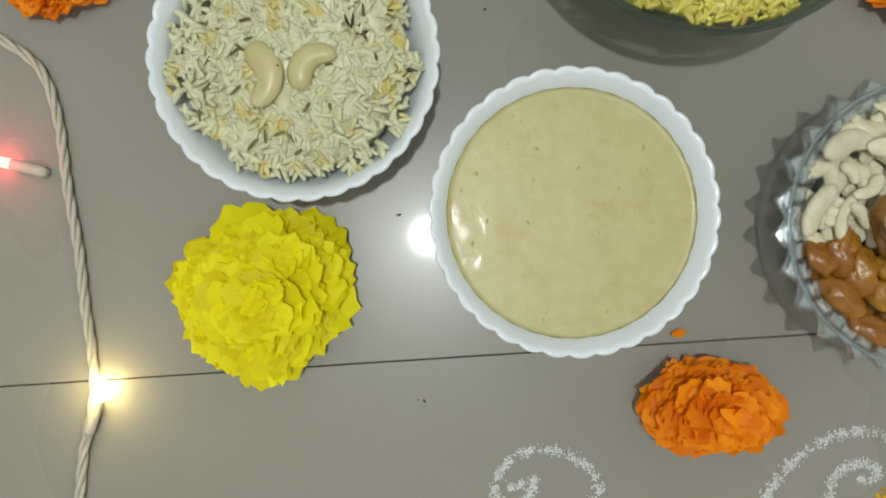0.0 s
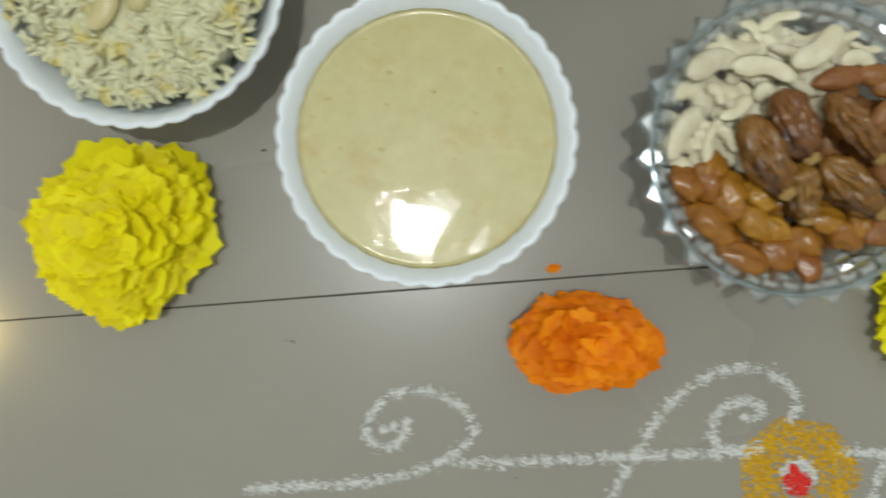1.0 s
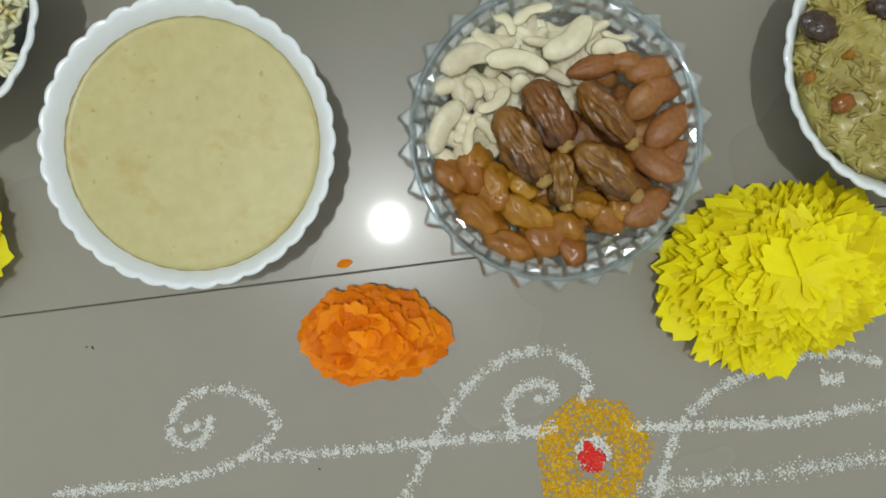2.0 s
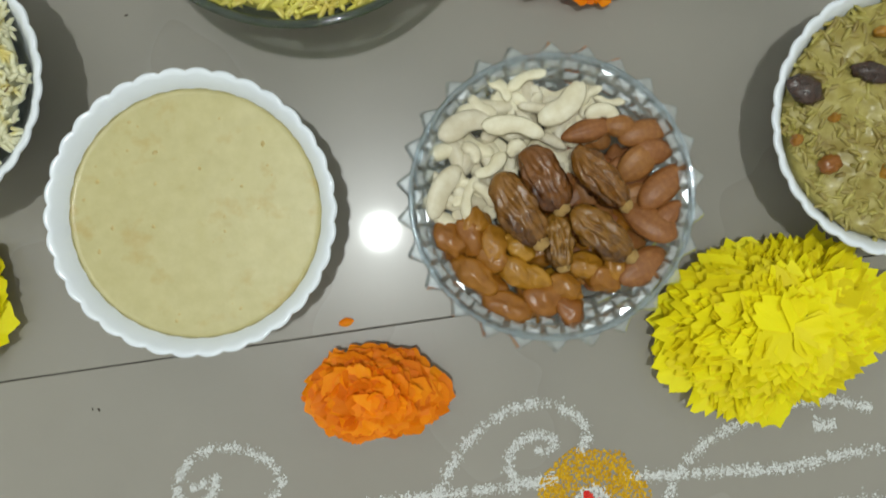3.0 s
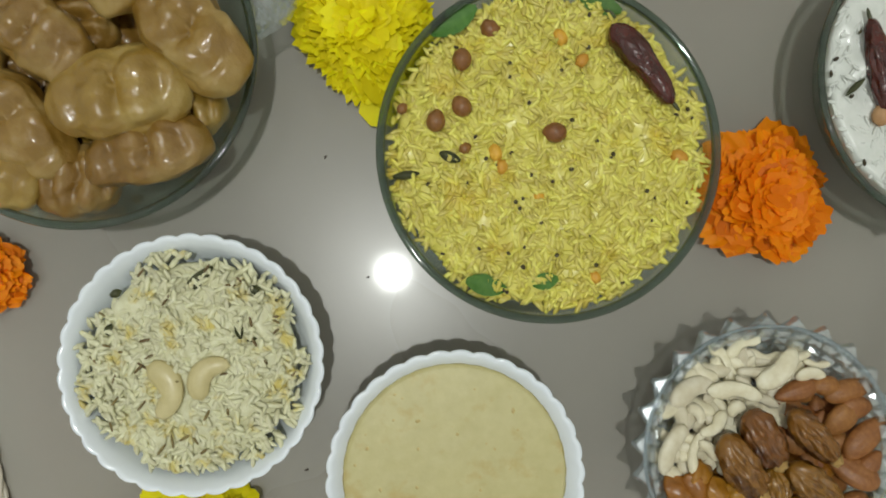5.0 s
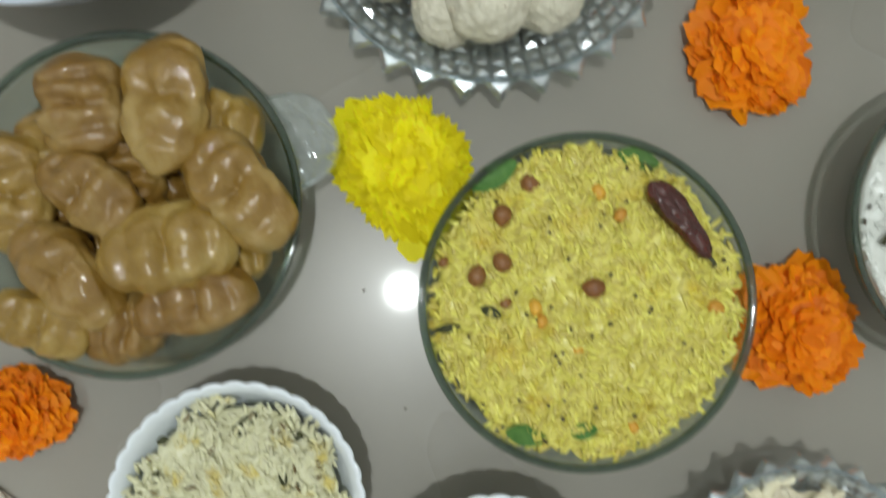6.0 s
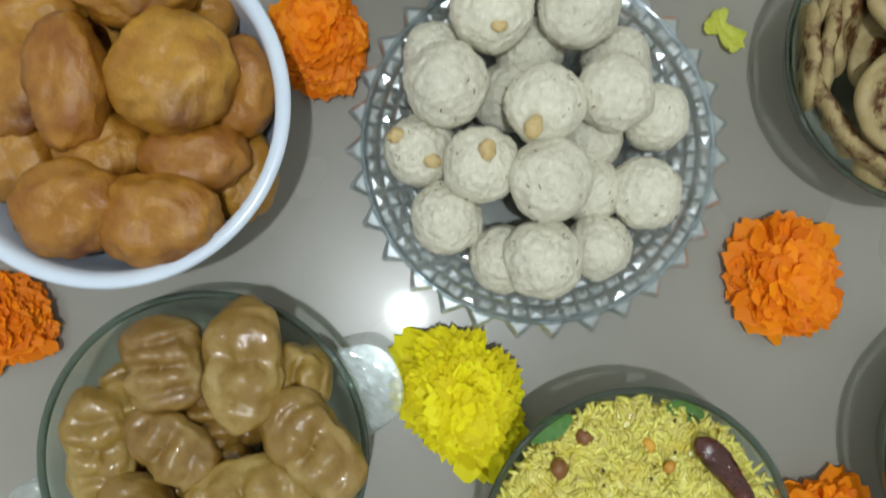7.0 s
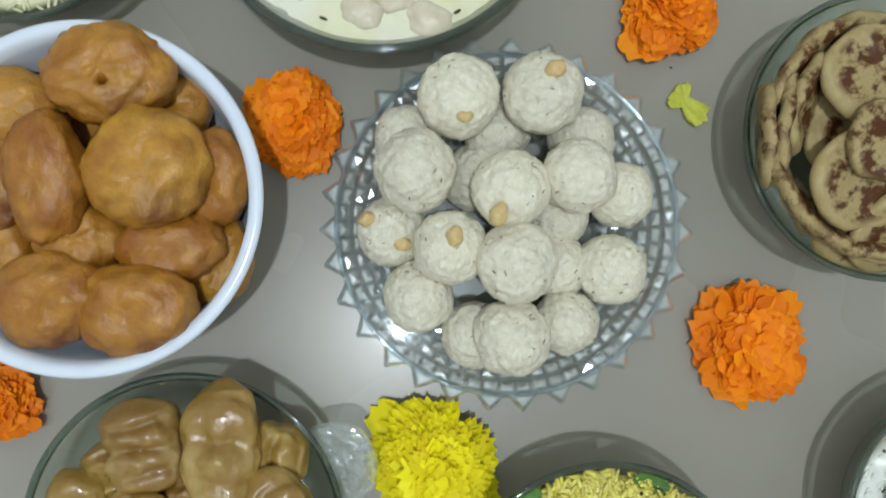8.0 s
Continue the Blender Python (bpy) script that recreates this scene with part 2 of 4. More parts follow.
def handle_mesh(r, h):
    """A half-round glass lug with a raised pimple pattern."""
    verts, faces = [], []
    nu, nv = 18, 34
    dots = random.Random(8)
    for side, zz in ((0, h * 0.93), (1, h * 0.80)):
        for i in range(nu):
            for j in range(nv):
                a = math.pi * (j / (nv - 1) - 0.5)
                q = i / (nu - 1)
                w = 0.0255
                px = r * 0.955 + q * 0.026 * math.cos(a) ** 0.6
                py = w * math.sin(a) * (1 - 0.15 * q) * (0.9 + 0.1 * q)
                bumpz = dots.uniform(0, 0.0016) + 0.0008 * ((i + j) % 2) if side == 0 and 0 < i < nu - 2 else 0
                verts.append((px, py, zz + bumpz + (0.0015 if side == 0 and i == nu - 2 else 0)))
    m = nu * nv
    for i in range(nu - 1):
        for j in range(nv - 1):
            q = (i * nv + j, i * nv + j + 1, (i + 1) * nv + j + 1, (i + 1) * nv + j)
            faces += [q[::-1], tuple(m + k for k in q)]
    for j in range(nv - 1):
        k = (nu - 1) * nv + j
        faces.append((k, k + 1, m + k + 1, m + k))
    return make("handle", verts, faces, PRESSED, False)


def tooth_mesh(ring, tip, points):
    """One pointed tooth of a pressed-glass edge: a ridged wedge with bevelled flanks."""
    w = math.pi * ring / points * 0.98
    mid = ring + 0.42 * (tip - ring)
    verts = [(ring - 0.0012, -w, 0), (ring - 0.0012, w, 0), (tip - 0.0008, 0.0009, -0.0016), (tip - 0.0008, -0.0009, -0.0016),
             (ring + 0.0012, -0.52 * w, 0.0021), (ring + 0.0012, 0.52 * w, 0.0021), (mid + 0.0018, 0, 0.0016),
             (ring - 0.0012, -w, -0.0042), (ring - 0.0012, w, -0.0042), (mid, 0, -0.0052)]
    faces = [(0, 3, 6, 4), (3, 2, 6), (2, 1, 5, 6), (4, 6, 5), (0, 4, 5, 1), (0, 7, 9, 3), (3, 9, 2), (2, 9, 8, 1), (7, 8, 9), (0, 1, 8, 7)]
    return make("tooth", verts, faces, TOOTH, False)


def block_mesh(seed):
    """One raised cut block of unit size: bevelled sides and a hipped top of four facets."""
    r_ = random.Random(seed)
    dx, dy = r_.uniform(-0.14, 0.14), r_.uniform(-0.14, 0.14)
    square = ((-1, -1), (1, -1), (1, 1), (-1, 1))
    verts = [(a * 0.5, b * 0.5, -0.5) for a, b in square] + [(a * 0.38, b * 0.40, 0.25 + r_.uniform(-0.1, 0.1)) for a, b in square] + [(dx, dy, 0.55)]
    faces = [(k, (k + 1) % 4, 4 + (k + 1) % 4, 4 + k) for k in range(4)] + [(4 + k, 4 + (k + 1) % 4, 8) for k in range(4)]
    return make("cut_block", verts, faces, STUD, False)


BLOCKS = [block_mesh(k) for k in range(9)]


def cut_glass(name, x, y, turn, outside, inside, ring, tip, points, rows, label, category, seed):
    """Pressed crystal: a turned body, a rim ring, pointed teeth round it and rows of cut blocks on the inner wall."""
    rng = random.Random(seed)
    n = points * 4
    rim = outside[-1]
    fold = len(outside) - 2

    def mod(a, i, k):
        if i < 3 or i == fold or i == fold + 1 or i > len(outside) + len(inside) - 4:
            return 1, 0
        f = 1 if (k // 2 + i) % 2 else -1
        return 1 + f * 0.006, f * 0.0006
    verts, faces = lathe(outside + inside, n, mod)
    split = []
    for q in faces:
        split += [q] if len(q) == 3 else [(q[0], q[1], q[2]), (q[0], q[2], q[3])]
    ob = thing(name, x, y, 0, turn, label, category, "cut-glass ware", data=make(name, verts, split, CRYSTAL, False))
    hoop = [(ring + 0.0011 * math.cos(t), rim[1] + 0.0006 + 0.0011 * math.sin(t)) for t in (k * math.pi / 4 for k in range(9))]
    part("rim_ring", make("rim_ring", *lathe(hoop, 120), RING), ob, "smooth darker glass ring inside the teeth")
    tooth = tooth_mesh(ring, tip, points)
    for k in range(points):
        part("tooth", tooth, ob, at=pose(0, 0, rim[1] - 0.0004, 0, 0, 360 * k / points + rng.uniform(-0.7, 0.7)))
    for r, z, count, deep, slope in rows:
        wide = 2 * math.pi * r / count * 0.90
        for k in range(count):
            place = pose(0, 0, 0, 0, 0, 360 * (k + rng.uniform(-0.06, 0.06)) / count) @ pose(r, 0, z, rng.gauss(0, 9), -0.45 * slope + rng.gauss(0, 10), 0)
            part("cut_block", BLOCKS[rng.randrange(9)], ob, at=place @ Matrix.Diagonal((deep, wide, 0.0026, 1)))
    return ob


PAY, RICE, PONGAL = (0.0567, 0.0118), (-0.0595, 0.0765), (0.3645, 0.0290)
opal_bowl(*PAY, 3, "white scalloped opal glass bowl holding creamy pudding")
opal_bowl(*RICE, 7, "white scalloped opal glass bowl heaped with cumin rice")
opal_bowl(*PONGAL, 1, "white scalloped opal glass bowl of yellow grated sweet")
LEMON, CURD, SWEET, PANCAKE = (0.1117, 0.1595), (0.3180, 0.1790), (-0.0972, 0.2233), (0.2880, 0.3890)
glass_bowl(*LEMON, 0.0785, 0.058, "round clear glass bowl with green edge, full of lemon rice")
glass_bowl(*CURD, 0.0770, 0.052, "round clear glass bowl full of white curd rice")
glass_bowl(*SWEET, 0.0812, 0.048, "round clear glass dish with lug handles holding glazed sweets", handles=17)
glass_bowl(*PANCAKE, 0.0775, 0.052, "round clear glass bowl stacked with browned pancakes")
TOP, CORNER = (0.0345, 0.5572), (-0.1560, 0.5660)
glass_bowl(*TOP, 0.1010, 0.052, "wide clear glass bowl of creamy yoghurt with dumplings")
glass_bowl(*CORNER, 0.0770, 0.052, "round clear glass bowl of pale rice")

DRY, LADDOO = (0.2092, 0.0072), (0.0860, 0.3640)
cut_glass("crystal_bowl", *DRY, 4, [(0, 0.004), (0.028, 0.004), (0.030, 0), (0.035, 0.001), (0.043, 0.007), (0.050, 0.014), (0.0555, 0.022), (0.0600, 0.030), (0.0618, 0.0365)],
          [(0.0608, 0.0385), (0.0592, 0.0375), (0.0560, 0.0335), (0.0515, 0.0275), (0.0460, 0.0200), (0.040, 0.014), (0.033, 0.010), (0.02, 0.008), (0, 0.008)], 0.0612, 0.0682, 26,
          [(0.0576, 0.0360, 44, 0.0044, 52), (0.0540, 0.0312, 40, 0.0044, 52), (0.0500, 0.0260, 36, 0.0044, 52)],
          "small cut-glass bowl with pointed edge full of dry fruit", "bowl", 3)
cut_glass("crystal_plate", *LADDOO, 2, [(0, 0.005), (0.048, 0.005), (0.050, 0), (0.057, 0.001), (0.066, 0.006), (0.076, 0.012), (0.0845, 0.018), (0.0910, 0.024), (0.0942, 0.0285)],
          [(0.0932, 0.0305), (0.0915, 0.0300), (0.0850, 0.0262), (0.0775, 0.0222), (0.0700, 0.0182), (0.062, 0.0148), (0.052, 0.0114), (0.04, 0.010), (0, 0.009)], 0.0934, 0.1035, 31,
          [(0.0886, 0.0288, 62, 0.0056, 30), (0.0822, 0.0252, 58, 0.0054, 30), (0.0758, 0.0218, 54, 0.0054, 30), (0.0690, 0.0184, 50, 0.0054, 28), (0.0620, 0.0156, 46, 0.0056, 24), (0.0545, 0.0130, 28, 0.0090, 18)],
          "cut-glass plate with saw-tooth edge piled with coconut balls", "plate", 5)

VADA = (-0.1203, 0.3938)
thing("china_bowl", *VADA, 0, 0, "large plain white bowl heaped with fried fritters", "bowl",
      data=make("china_bowl", *lathe([(0, 0.004), (0.040, 0.004), (0.042, 0), (0.046, 0.001), (0.052, 0.008), (0.068, 0.028), (0.077, 0.050), (0.0815, 0.068), (0.0845, 0.0745), (0.0850, 0.0765), (0.0838, 0.0780),
               (0.0805, 0.0780), (0.0780, 0.0765), (0.0765, 0.070), (0.0725, 0.050), (0.063, 0.028), (0.048, 0.012), (0, 0.009)], 128), CHINA))


# ---- flowers ----
def petal_mesh(name, material, width, ruffle, curl, seed):
    """Ruffled petal of unit length with a notched, frilled tip."""
    rng = random.Random(seed)
    nu, nv = 9, 8
    ph = rng.uniform(0, 6)
    teeth = rng.choice((2, 3, 3))
    verts, faces = [], []
    for j in range(nv):
        v = j / (nv - 1)
        w = width * (0.26 + 0.74 * math.sin(math.pi * 0.58 * v ** 1.15) ** 1.2) * (1 if j < nv - 1 else 0.96)
        for i in range(nu):
            u = i / (nu - 1) * 2 - 1
            tip = (-0.05 * u * u - 0.16 * u ** 4 + 0.04 * math.cos(teeth * math.pi * u + 0.4 * ph) + 0.03 * math.sin(9 * u + ph)) * v ** 4
            wave = math.sin(4.6 * u + ph + 2 * v) + 0.6 * math.sin(9.5 * u + 2 * ph)
            verts.append((0.5 * w * u, v + tip, curl * v * v + 0.12 * u * u * v - 0.06 * math.exp(-(u / 0.25) ** 2) * v + ruffle * wave * v ** 1.6))
    for j in range(nv - 1):
        for i in range(nu - 1):
            faces.append((j * nu + i, j * nu + i + 1, (j + 1) * nu + i + 1, (j + 1) * nu + i))
    return make(name, verts, faces, material)


PETALS = {}
for key, material in (("yellow", YELLOW), ("orange", ORANGE)):
    PETALS[key] = [petal_mesh("petal", material, 0.62 + 0.12 * k, 0.045 + 0.010 * k, 0.08 - 0.10 * k, k) for k in range(4)]
    PETALS[key + "_slim"] = [petal_mesh("petal", material, 0.50 + 0.09 * k, 0.035, 0.06 - 0.08 * k, 10 + k) for k in range(4)]


def marigold(colour, x, y, sx, sy, h, turn, seed, label, n=300, slim=False, green=False, open_heart=0.0):
    """Flower head lying on the floor: petals in a spiral, flat outside, upright inside."""
    rng = random.Random(seed)
    ob = thing("marigold", x, y, 0, turn, label, "flower", "marigold heads")
    dome = [(0, 0.0), (0.50, 0.0), (0.62, 0.12), (0.55, 0.34), (0.38, 0.52), (0.2, 0.6), (0, 0.62 - open_heart * 0.3)]
    verts, faces = lathe([(a * (0.38 if green else 0.5), b * h * (1.45 if green else 1)) for a, b in dome], 24)
    part("heart", make("heart", [(v[0] * sx, v[1] * sy, v[2]) for v in verts], faces, GREEN_CORE if green else (YELLOW_CORE if colour == "yellow" else ORANGE_CORE)), ob)
    kinds = PETALS[colour + ("_slim" if slim else "")]
    lobes = [rng.uniform(0.76, 1.12) for _ in range(9)]
    for i in range(n):
        s = min(1.0, max(0.03, math.sqrt((i + 0.5) / n) + rng.uniform(-0.07, 0.05)))
        if s < open_heart:
            continue
        a = i * 2.39996 + rng.uniform(-1.0, 1.0)
        q = a / (2 * math.pi) * 9
        lobe = lobes[int(q) % 9] * (1 - q % 1) + lobes[(int(q) + 1) % 9] * (q % 1)
        reach = s * (lobe if s > 0.6 else 1) * rng.uniform(0.93, 1.05) * (1.12 if s > 0.93 and rng.random() < 0.1 else 1)
        rise = math.radians((1 - s) * 36 - 14 * s + rng.uniform(-14, 18))
        length = (0.23 + 0.11 * s) * (1.25 if slim else 1.0) * (260 / max(n, 150)) ** 0.4 * rng.uniform(0.8, 1.4)
        size = 0.5 * (sx + sy) * 0.5
        tip = Vector((0.53 * sx * reach * math.cos(a), 0.53 * sy * reach * math.sin(a), max(0.004, h * (1.0 - 0.80 * s ** 2.2) * rng.uniform(0.88, 1.06))))
        step = Vector((math.cos(a) * math.cos(rise), math.sin(a) * math.cos(rise), math.sin(rise)))
        ln = broad = length * size * 1.9
        ln = min(ln, 0.92 * math.hypot(tip.x, tip.y) + 0.003)
        base = tip - step * ln
        base.z = max(base.z, 0.002)
        aim = tip - base
        turn_m = aim.to_track_quat("Y", "Z").to_matrix().to_4x4() @ Matrix.Rotation(rng.gauss(0, 0.2), 4, "Y")
        scl = Matrix.Diagonal((0.5 * (ln + broad) * rng.uniform(0.75, 1.25), aim.length, ln * rng.uniform(0.4, 0.9), 1))
        part("petal", kinds[rng.randrange(4)], ob, at=Matrix.Translation(base) @ turn_m @ scl)
    return ob


marigold("yellow", -0.0775, -0.0245, 0.087, 0.080, 0.042, 0, 1, "bright yellow marigold head with ruffled petals on the tiles", 240)
marigold("yellow", 0.3100, -0.0575, 0.102, 0.094, 0.044, 0, 2, "large yellow flower head with green heart beside the crystal bowl", 430, True, True, 0.25)
marigold("yellow", 0.0340, 0.2325, 0.074, 0.087, 0.042, 15, 3, "yellow marigold head with slim petals beside the glass dish", 380, True)
marigold("orange", 0.1238, -0.0735, 0.074, 0.047, 0.041, -4, 4, "squashed orange marigold head lying near the white powder drawing", 200)
marigold("orange", 0.2285, 0.1310, 0.066, 0.072, 0.032, 10, 5, "deep orange marigold head between two glass bowls", 210)
marigold("orange", 0.2190, 0.2803, 0.072, 0.072, 0.024, 30, 6, "open orange marigold head with broad petals on the tiles", 150)
marigold("orange", -0.0265, 0.4330, 0.062, 0.067, 0.038, 0, 7, "small orange marigold head between the white bowl and crystal plate")
marigold("orange", 0.1945, 0.4805, 0.062, 0.064, 0.034, 0, 8, "small orange marigold head near the pancake bowl")
marigold("orange", -0.2095, 0.2980, 0.058, 0.058, 0.028, 0, 9, "red-orange marigold head beside the white fritter bowl")
marigold("orange", -0.1740, 0.1270, 0.057, 0.052, 0.028, 0, 10, "red-orange marigold head beside the glass dish of sweets")

# ---- foods ----
PUDDING = mat("milk_pudding", (0.505, 0.452, 0.197), (0.56, 0.505, 0.235), rough=0.4, scale=160, patch=(0.49, 0.37, 0.12), patch_scale=70, patch_sharp=(0.56, 0.74), coat=0.3, coat_rough=0.04, bump=0.22, depth=0.0006, bump_scale=190)
PEARL = mat("pudding_pearl", (0.50, 0.38, 0.13), (0.56, 0.44, 0.17), rough=0.3, scale=300, coat=0.6)
WHITE_RICE = mat("cumin_rice", (0.65, 0.63, 0.385), (0.78, 0.77, 0.55), rough=0.45, scale=300, patch=(0.68, 0.57, 0.18), patch_scale=85, patch_sharp=(0.56, 0.68), island=0.09, coat=0.15, coat_rough=0.2)
LEMON_RICE = mat("lemon_rice", (0.63, 0.56, 0.080), (0.79, 0.72, 0.19), rough=0.42, scale=200, patch=(0.66, 0.49, 0.035), patch_scale=45, patch_sharp=(0.55, 0.75), island=0.17, coat=0.2, coat_rough=0.2)
GRATED = mat("grated_sweet", (0.29, 0.235, 0.045), (0.44, 0.375, 0.11), rough=0.45, scale=200, patch=(0.25, 0.18, 0.028), patch_scale=60, patch_sharp=(0.52, 0.75), island=0.18, coat=0.15, coat_rough=0.2)
CURDS = mat("curd", (0.72, 0.75, 0.70), (0.80, 0.82, 0.78), rough=0.35, scale=200, coat=0.35, bump=0.3, bump_scale=300)
CREAM = mat("yoghurt", (0.70, 0.70, 0.42), (0.80, 0.80, 0.60), rough=0.35, scale=60, patch=(0.80, 0.80, 0.68), patch_scale=25, coat=0.4, bump=0.2, bump_scale=300)
CASHEW = mat("cashew_nut", (0.68, 0.61, 0.42), (0.82, 0.77, 0.60), rough=0.45, scale=180, rand=0.12, bump=0.2)
RICE_CASHEW = mat("soaked_cashew", (0.55, 0.47, 0.22), (0.66, 0.58, 0.31), rough=0.4, scale=120, bump=0.15, coat=0.15, coat_rough=0.2)
WET_CASHEW = mat("fried_cashew", (0.58, 0.42, 0.18), (0.66, 0.50, 0.24), rough=0.4, scale=250, bump=0.2, coat=0.2)
ALMOND = mat("almond_skin", (0.22, 0.076, 0.017), (0.34, 0.137, 0.036), rough=0.5, scale=420, rand=0.15, bump=0.6, coat=0.1, coat_rough=0.3)
DATE = mat("date_skin", (0.17, 0.064, 0.008), (0.31, 0.130, 0.020), rough=0.30, scale=120, rand=0.25, patch=(0.065, 0.019, 0.004), patch_scale=90, bump=0.8, depth=0.0014, bump_scale=170, coat=0.35, coat_rough=0.15)
DATE_TIP = mat("date_tip", (0.45, 0.26, 0.07), (0.62, 0.42, 0.16), rough=0.8, scale=600, bump=0.8)
RAISIN = mat("raisin_skin", (0.28, 0.110, 0.008), (0.42, 0.185, 0.019), rough=0.32, scale=140, rand=0.25, bump=0.5, depth=0.0008, coat=0.15, coat_rough=0.2)
COCONUT = mat("coconut_ball", (0.67, 0.635, 0.50), (0.81, 0.775, 0.645), rough=0.6, scale=260, patch=(0.56, 0.49, 0.35), patch_scale=130, patch_sharp=(0.62, 0.72), rand=0.06, bump=0.9, depth=0.0011, bump_scale=330)
FLECK = mat("spice_fleck", (0.20, 0.14, 0.07), (0.34, 0.26, 0.15), rough=0.8, scale=500)
FRITTER = mat("fried_batter", (0.26, 0.084, 0.005), (0.62, 0.325, 0.042), rough=0.36, scale=32, patch=(0.15, 0.042, 0.002), patch_scale=24, patch_sharp=(0.46, 0.66), rand=0.16, bump=0.7, depth=0.0010, bump_scale=420, coat=0.25, coat_rough=0.22, spec=0.4)
GLAZE = mat("glazed_sweet", (0.235, 0.126, 0.016), (0.345, 0.208, 0.038), rough=0.34, scale=45, patch=(0.41, 0.285, 0.09), patch_scale=42, patch_sharp=(0.50, 0.68), rand=0.18, bump=0.7, depth=0.0016, bump_scale=120, coat=0.8, coat_rough=0.10)
PANCAKE_SIDE = mat("pancake_batter", (0.34, 0.255, 0.11), (0.47, 0.375, 0.185), rough=0.45, scale=120, patch=(0.080, 0.026, 0.004), patch_scale=125, patch_sharp=(0.44, 0.56), within=0.0240, bump=0.7, depth=0.0016, bump_scale=140, spec=0.3)
CHILI = mat("dried_chili", (0.035, 0.003, 0.002), (0.085, 0.008, 0.003), rough=0.2, scale=120, bump=0.8, depth=0.002, bump_scale=110, coat=0.6, coat_rough=0.06)
BROWN_PEA = mat("brown_pea", (0.20, 0.08, 0.018), (0.29, 0.12, 0.03), rough=0.4, scale=300, rand=0.15, coat=0.3, bump=0.3)
SPLIT_PEA = mat("fried_lentil", (0.62, 0.30, 0.025), (0.70, 0.38, 0.05), rough=0.5, scale=300, rand=0.15)
PEANUT = mat("peanut_skin", (0.42, 0.22, 0.09), (0.52, 0.30, 0.14), rough=0.5, scale=300, rand=0.1, coat=0.2, bump=0.3)
CURRY_LEAF = mat("curry_leaf", (0.05, 0.13, 0.015), (0.09, 0.19, 0.03), rough=0.6, scale=300, rand=0.3)
DARK_LEAF = mat("wilted_leaf", (0.035, 0.04, 0.012), (0.07, 0.075, 0.025), rough=0.45, scale=300)
SEED = mat("dark_seed", (0.035, 0.028, 0.012), (0.09, 0.07, 0.03), rough=0.6, scale=900, island=0.3)
CUMIN = mat("cumin_seed", (0.13, 0.09, 0.03), (0.25, 0.18, 0.07), rough=0.7, scale=900, island=0.3)
PRUNE = mat("fried_raisin", (0.022, 0.012, 0.010), (0.06, 0.028, 0.018), rough=0.22, scale=260, bump=0.7, depth=0.001, coat=0.5)
POWDER = mat("white_powder", (0.66, 0.68, 0.67), (0.76, 0.77, 0.76), rough=1.0, scale=900, island=0.10, spec=0.1)
TURMERIC = mat("turmeric_powder", (0.58, 0.33, 0.015), (0.70, 0.42, 0.03), rough=1.0, scale=500, island=0.15, spec=0.1)
KUMKUM = mat("red_powder", (0.68, 0.03, 0.025), (0.78, 0.06, 0.045), rough=1.0, scale=700, island=0.1, spec=0.1)
CORD = mat("cord_plastic", (0.56, 0.51, 0.42), (0.64, 0.59, 0.50), rough=0.45, scale=200)
DUST = mat("dust_speck", (0.06, 0.05, 0.04), (0.12, 0.09, 0.07), rough=0.9, scale=900)


def ball(shape, nu=24, nv=14):
    """A closed round mesh; shape(d) gives the point for the unit direction d."""
    prof = [(math.sin(math.pi * j / nv) if 0 < j < nv else 0, -math.cos(math.pi * j / nv)) for j in range(nv + 1)]
    verts, faces = lathe(prof, nu)
    return [shape(Vector(v)) for v in verts], faces


def lump(d, freq, seed):
    return noise.noise(d * freq + Vector((seed * 7.3, seed * 3.1, seed)))


def cashew_shape(seed, half=False, fat=0.8):
    """Kidney of unit length and unit width."""
    n_s, n_a = 16, 10
    verts, faces = [], []
    for i in range(n_s + 1):
        s = i / n_s
        a = math.radians(-64 + 128 * s)
        c = Vector((0.50 * math.sin(a) / math.sin(math.radians(64)) * 0.86, 0.58 * (math.cos(a) - 0.72), 0))
        out = Vector((math.sin(a), math.cos(a), 0))
        r = (max(0.0, 1 - (2 * s - 1) ** 4) ** 0.5) * (0.26 + 0.05 * math.sin(3 * s + seed)) * fat + 0.01
        for k in range(n_a):
            b = 2 * math.pi * k / n_a
            z = math.sin(b) * 0.85
            if half:
                z = max(z, -0.1) * 0.8
            verts.append(c + out * (r * 1.15 * math.cos(b)) + Vector((0, 0, r * z)))
    for i in range(n_s):
        for k in range(n_a):
            k2 = (k + 1) % n_a
            faces.append((i * n_a + k, i * n_a + k2, (i + 1) * n_a + k2, (i + 1) * n_a + k))
    faces += [tuple(range(n_a))[::-1], tuple(n_s * n_a + k for k in range(n_a))]
    return verts, faces


def lay(name, me, x, y, z, length, width, high, angle, label, category, group="", tilt=0.0, lean=0.0, kind=""):
    """A loose thing lying at (x, y) with its middle at z; sizes in metres, the mesh spans one unit."""
    me = me.copy()
    me.transform(Matrix.Diagonal((length, width, high, 1)))
    ob = new(name, me)
    ob.matrix_world = pose(x, y, z, lean, tilt, angle)
    return tagged(ob, label, category, group, kind)


MM = 0.001
rng = random.Random(11)

